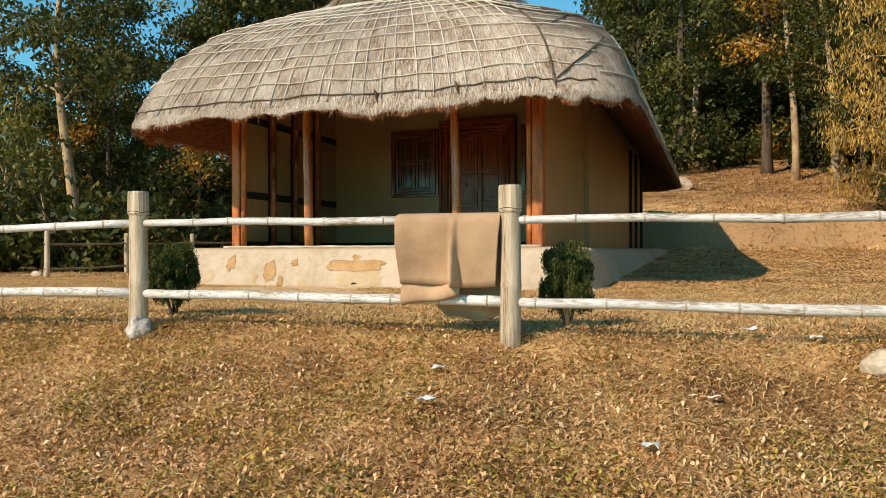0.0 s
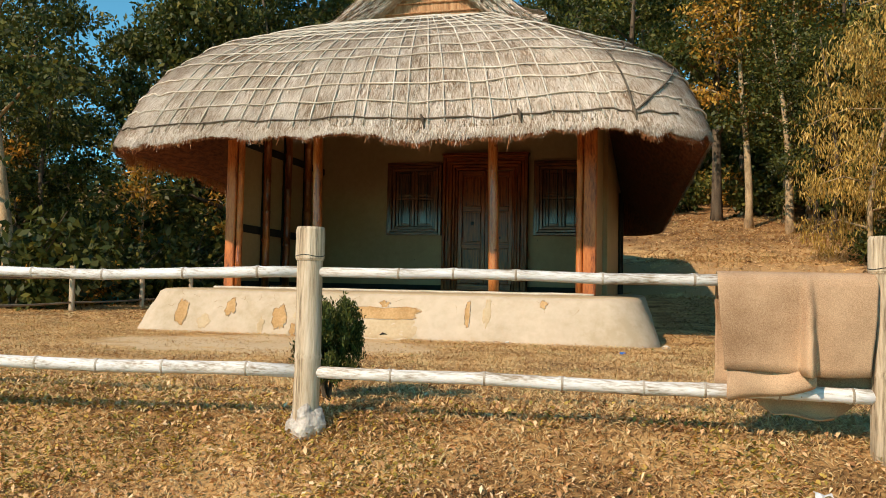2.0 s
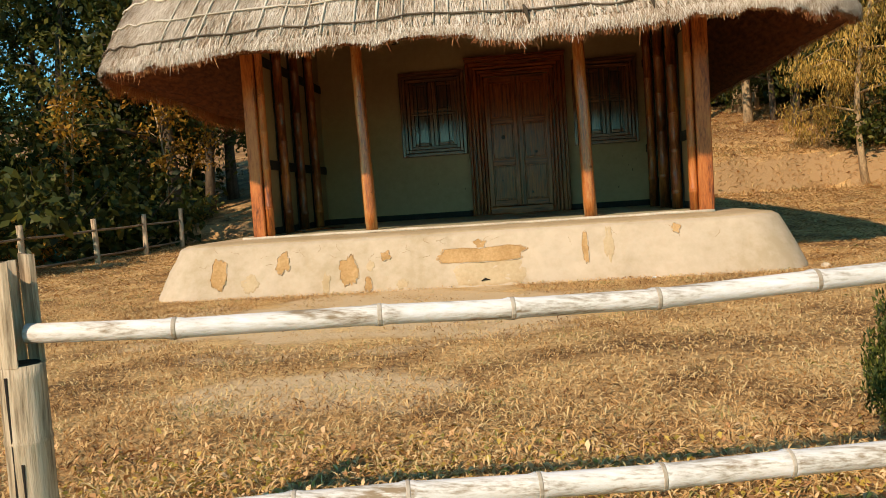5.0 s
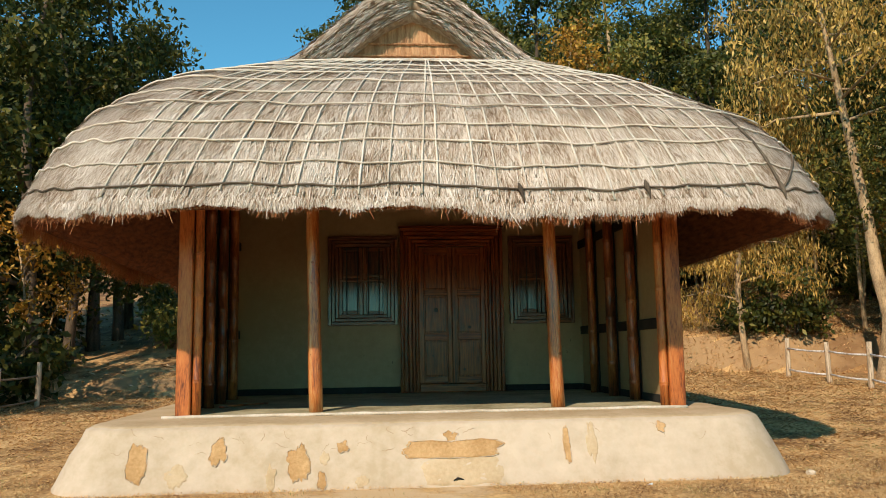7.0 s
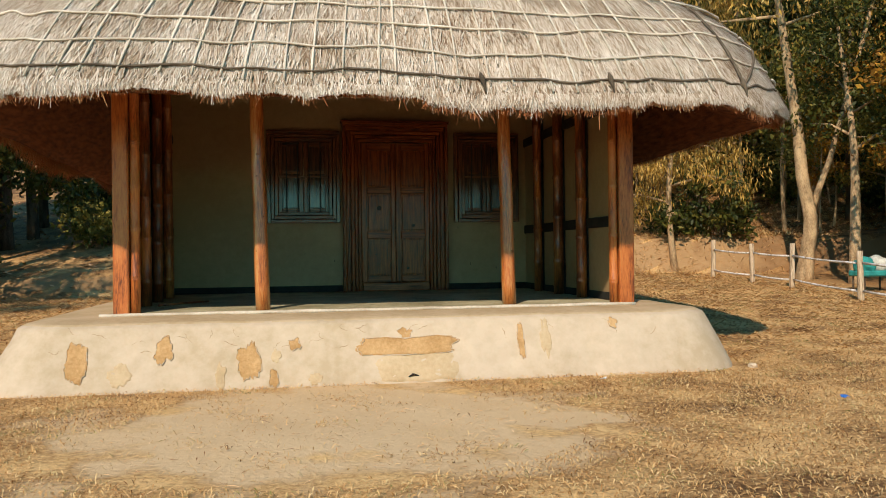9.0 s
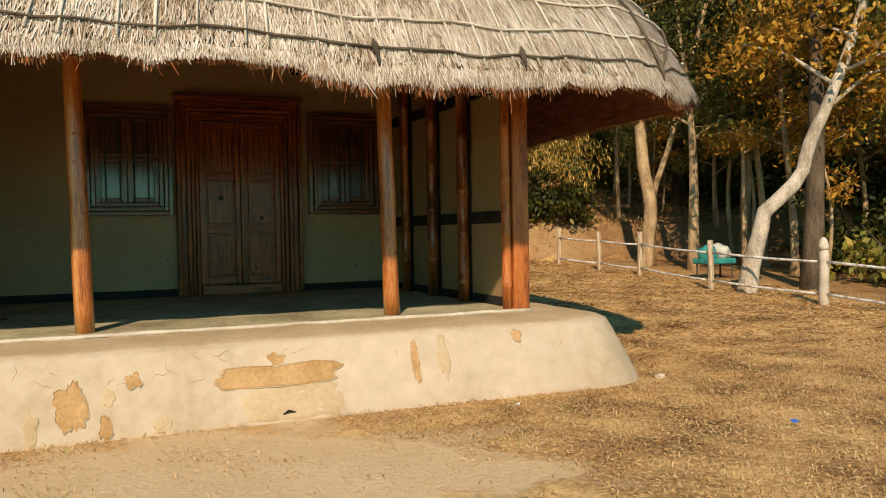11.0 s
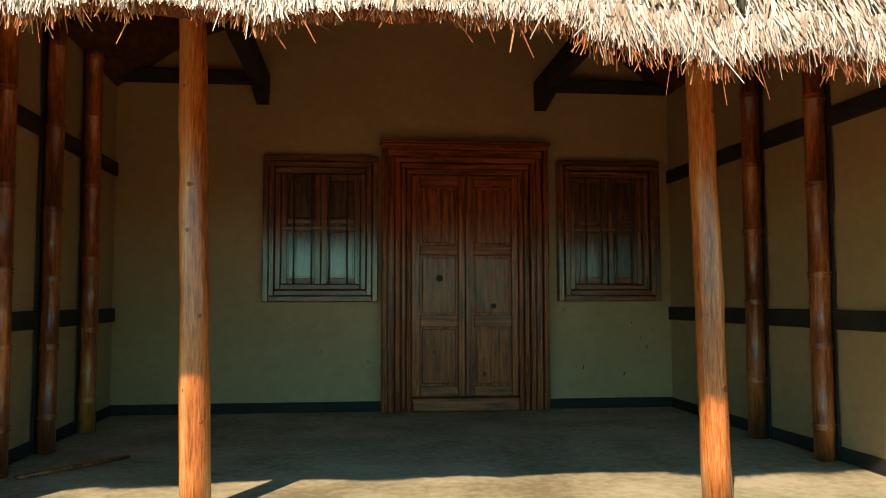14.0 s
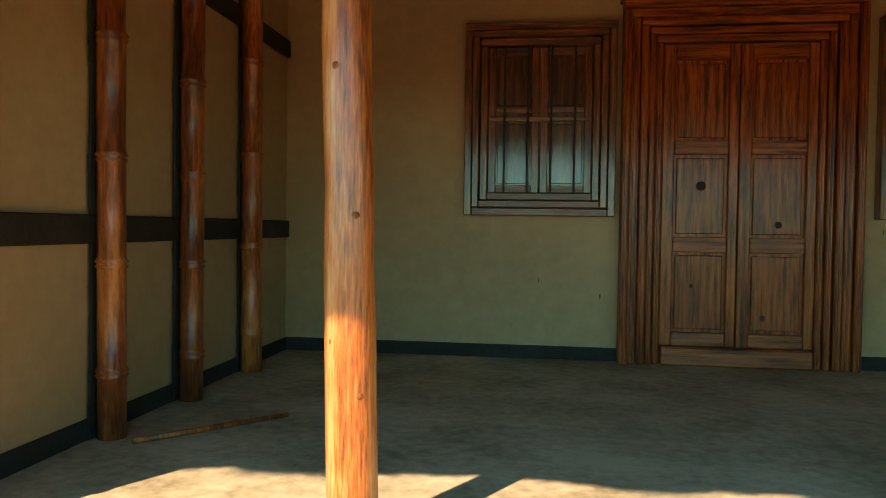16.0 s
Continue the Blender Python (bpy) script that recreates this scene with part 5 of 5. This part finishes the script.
sapling = tree("tree", 27, 5.0, 0.06, "olive", 800, 0.15, 1.3, 0.5, limbs=7, bends=0.35, bark=M_BARK, label="thin pale-stemmed young tree in the wood", clump=(0.3, 0.6), clumps=5)
sapling_g = tree("tree", 28, 4.5, 0.05, "gold", 700, 0.14, 1.2, 0.45, limbs=7, bends=0.5, bark=M_BARK, label="thin young tree with orange leaves", clump=(0.3, 0.6), clumps=5)
plant([olive_b, gold_a], 5, (12.5, 4.5, 18, 13), 1.8, (0.5, 0.7))
plant([sapling, sapling, sapling_g], 34, (10.4, 4, 22, 22), 0.8, (0.8, 1.3))
plant([sapling, sapling_g], 12, (-14, 3, -8.4, 14), 0.8, (0.8, 1.2))
plant([shrub_d, shrub_d, shrub_o], 24, (12.5, 0, 24, 22), 1.1)
plant([shrub_d, shrub_d, shrub_o, shrub_g], 34, (-3, 23, 26, 32), 1.4, (1.0, 1.6))
plant([shrub_d, shrub_d, shrub_o], 24, (-6, 31, 40, 40), 1.8, (1.8, 2.8))
plant([shrub_d], 44, (-2, 43, 52, 58), 1.8, (2.4, 3.6))
plant([dark_b], 12, (8, 17, 22, 26), 1.6, (0.55, 0.8))
plant([shrub_d, shrub_o], 14, (22, -4, 34, 26), 2.0, (1.4, 2.2))
plant([shrub_d, shrub_o], 16, (-30, 0, -15, 26), 2.0, (1.2, 2.0))
plant([shrub_d, shrub_d, shrub_d, shrub_d, shrub_o, shrub_g], 30, (-15, 2, -8.6, 16), 1.2)
plant([shrub_d, shrub_o], 16, (-10, 16, -2, 30), 1.5, (0.8, 1.3))
for ob in (sapling, sapling_g, dark_a, dark_b, olive_a, olive_b, gold_a, plume, shrub_d, shrub_o, shrub_g, near_a, near_b, near_c, near_d, near_e):
    drop_master(ob)


# ---------------------------------------------------------------- grass, litter, small things
def bare(x, y):
    q = min(math.hypot((x + 0.3) / 1.85, (y + 2.6) / 1.75), math.hypot((x + 0.2) / 0.75, (y + 5.6) / 0.5))
    return q + 0.35 * fbm(x, y, 0.9) < 0.88


def on_plinth(x, y):
    return -3.3 < x < 3.7 and -1.1 < y < REAR + 1


def blades(name, count, region, size, width, material, label, flat=0.35, keep=None, fade=2.0, solid=0.05):
    x = nprng.uniform(region[0], region[2], count)
    y = nprng.uniform(region[1], region[3], count)
    edge = np.minimum.reduce([x - region[0], region[2] - x, y - region[1], region[3] - y]) / fade + solid
    near = nprng.uniform(0, 1, count) < edge
    x, y = x[near], y[near]
    ok = np.array([not on_plinth(a, b) and (keep is None or keep(a, b)) for a, b in zip(x, y)])
    x, y = x[ok], y[ok]
    count = len(x)
    z = np.array([land(a, b) for a, b in zip(x, y)])
    ln = nprng.uniform(*size, count)
    a = nprng.uniform(0, 2 * math.pi, count)
    rise = np.abs(nprng.normal(0, flat, count)) + 0.06
    way = np.stack([np.cos(a), np.sin(a), rise], 1)
    way /= np.linalg.norm(way, axis=1)[:, None]
    tilt = nprng.uniform(-0.6, 0.6, count)
    side = np.stack([-np.sin(a), np.cos(a), tilt], 1)
    root = np.stack([x, y, z + nprng.uniform(-0.004, 0.014, count)], 1)
    w = side * nprng.uniform(*width, count)[:, None]
    l3 = ln[:, None]
    v = np.stack([root - w * 0.6, root + way * l3 * 0.5 + np.array([0, 0, 0.006]) - w, root + way * l3, root + way * l3 * 0.5 + np.array([0, 0, 0.006]) + w * 0.8], 1)
    ob = quads(name, v, material)
    return tagged(ob, label, "grass", kind="stuff")


def turf(x, y):
    return not bare(x, y) or woods.random() < (0.45 if fbm(x, y, 2.6) > 0.45 else 0.05)


blades("grass", 380000, (-3.6, -10.4, 8.2, -5.2), (0.018, 0.058), (0.0018, 0.0044), M_GRASS, "matted dry straw-coloured grass on the slope", 0.46)
blades("grass", 290000, (-7.5, -7.2, 8.5, 0.8), (0.018, 0.05), (0.002, 0.0046), M_GRASS, "short dry grass of the yard", 0.5, turf)
blades("grass", 55000, (3.4, -0.8, 11, 13), (0.04, 0.09), (0.005, 0.010), M_GRASS, "short dry grass beside the house", 0.25)
blades("grass", 34000, (-10.5, -0.8, -3.0, 13), (0.04, 0.09), (0.005, 0.010), M_GRASS, "short dry grass beside the house", 0.25)
blades("grass", 14000, (3.2, 10.6, 13.5, 14.2), (0.07, 0.2), (0.006, 0.014), M_GRASS, "tufts of dry grass on the cut bank", 0.8)
blades("grass", 30000, (3.0, 12, 20, 24), (0.06, 0.16), (0.008, 0.016), M_GRASS, "dry grass on the bank", 0.5)


def weedy(x, y):
    return fbm(x, y, 1.4) + 0.5 * fbm(x, y, 5.0) > -0.05


blades("weeds", 170000, (-3.6, -10.4, 8.2, -6.3), (0.014, 0.036), (0.005, 0.012), M_WEED, "low green and yellow weeds in the dry grass", 0.5, weedy)
blades("dead_leaves", 95000, (-3.6, -10.4, 8.2, -6.3), (0.016, 0.045), (0.005, 0.012), M_LITTER, "curled brown dead leaves in the grass", 0.65)
blades("dead_twigs", 1500, (-2.4, -4.6, 1.9, -1.1), (0.03, 0.11), (0.0014, 0.003), M_LITTER, "dry twigs and straws on the bare earth", 0.08, None, 0.8)
blades("fallen_leaves", 5000, (-15, 10, 24, 30), (0.08, 0.16), (0.03, 0.06), M_LITTER, "fallen brown leaves on the wooded slope", 0.2)


def lump(name, x, y, size, material, label, category, seed, flat=0.6, group=""):
    bm = bmesh.new()
    bmesh.ops.create_icosphere(bm, subdivisions=2, radius=1)
    for v in bm.verts:
        v.co *= 1 + 0.35 * noise.noise(v.co * 1.3 + Vector((seed, 0, 0)))
        v.co = Vector((v.co.x * size, v.co.y * size * 0.8, v.co.z * size * flat))
    ob = part(name, bm, material)
    ob.location = (x, y, land(x, y) + size * flat * 0.5)
    return tagged(ob, label, category, group)


lump("stone", 6.2, -6.95, 0.13, M_STONE, "pale tan stone lying in the dry grass", "stone", 2)
lump("stone", 3.72, -0.95, 0.05, M_STONE, "small pale stone at the plinth's corner", "stone", 6)
lump("stone", -8.0, 1.2, 0.13, M_STONE, "pale stone by the side fence", "stone", 9)


lump("boulder", 3.15, 18.5, 0.42, M_STONE, "large pale boulder at the foot of the bank", "boulder", 15, 0.8)


def scrap(x, y, size, material, label, seed):
    """A crumpled leaf of paper or plastic."""
    rr = random.Random(seed)
    bm = bmesh.new()
    g = [[bm.verts.new(((i - 1.5) * size / 3 + rr.uniform(-1, 1) * size * 0.1, (j - 1) * size / 3 + rr.uniform(-1, 1) * size * 0.1, size * rr.uniform(0.05, 0.5))) for i in range(4)] for j in range(3)]
    for j in range(2):
        for i in range(3):
            bm.faces.new((g[j][i], g[j][i + 1], g[j + 1][i + 1], g[j + 1][i]))
    ob = part("litter", bm, material)
    ob.modifiers.new("thick", "SOLIDIFY").thickness = 0.003
    ob.location = (x, y, land(x, y) + 0.028)
    return tagged(ob, label, "litter", "scraps of litter in the grass")


for i, (x, y, size) in enumerate([(4.19, -7.61, 0.08), (4.12, -7.28, 0.055), (5.23, -7.80, 0.075), (5.45, -7.33, 0.055), (5.6, -6.6, 0.06), (5.9, -6.75, 0.05), (2.0, -1.5, 0.05)]):
    scrap(x, y, size, M_PAPER, "crumpled scrap of white paper in the grass", 50 + i)
scrap(3.3, -2.87, 0.05, M_BLUE, "blue plastic scrap lying in the grass", 70)


def drum_pile(x, y):
    """Teal sheeting and a pale sack heaped on a low frame by the side fence."""
    z = land(x, y)
    t = thing("covered_cart", (x, y, z), "teal sheet and pale sack heaped on a low frame", "cart")
    t.scale = (0.65, 0.65, 0.75)
    for dx in (-0.45, 0.45):
        for dy in (-0.25, 0.25):
            part("leg", tube(bmesh.new(), [(dx, dy, -0.05), (dx, dy, 0.42)], 0.03, 8), M_BARKD, t)
    bm = bmesh.new()
    slab(bm, -0.55, -0.35, 0.40, 0.55, 0.35, 0.55, 0.03)
    part("tray", bm, M_TEAL, t, "teal painted tray")
    for i, (cx, r, m, lab) in enumerate(((-0.25, 0.3, M_TEAL, "crumpled teal sheet"), (0.2, 0.32, M_PALESACK, "pale sack"))):
        bm = bmesh.new()
        bmesh.ops.create_icosphere(bm, subdivisions=3, radius=r)
        for v in bm.verts:
            v.co *= 1 + 0.35 * noise.noise(v.co * 5 + Vector((i * 4, 0, 0)))
            v.co = Vector((v.co.x + cx, v.co.y, v.co.z * 0.75 + 0.68))
        part("sheet" if i == 0 else "sack", bm, m, t, lab, True)


drum_pile(10.4, 6.0)
lump("teal_bundle", -8.8, 6.0, 0.34, M_TEAL, "crumpled teal sheet among the shrubs", "sheet", 12, 0.7)
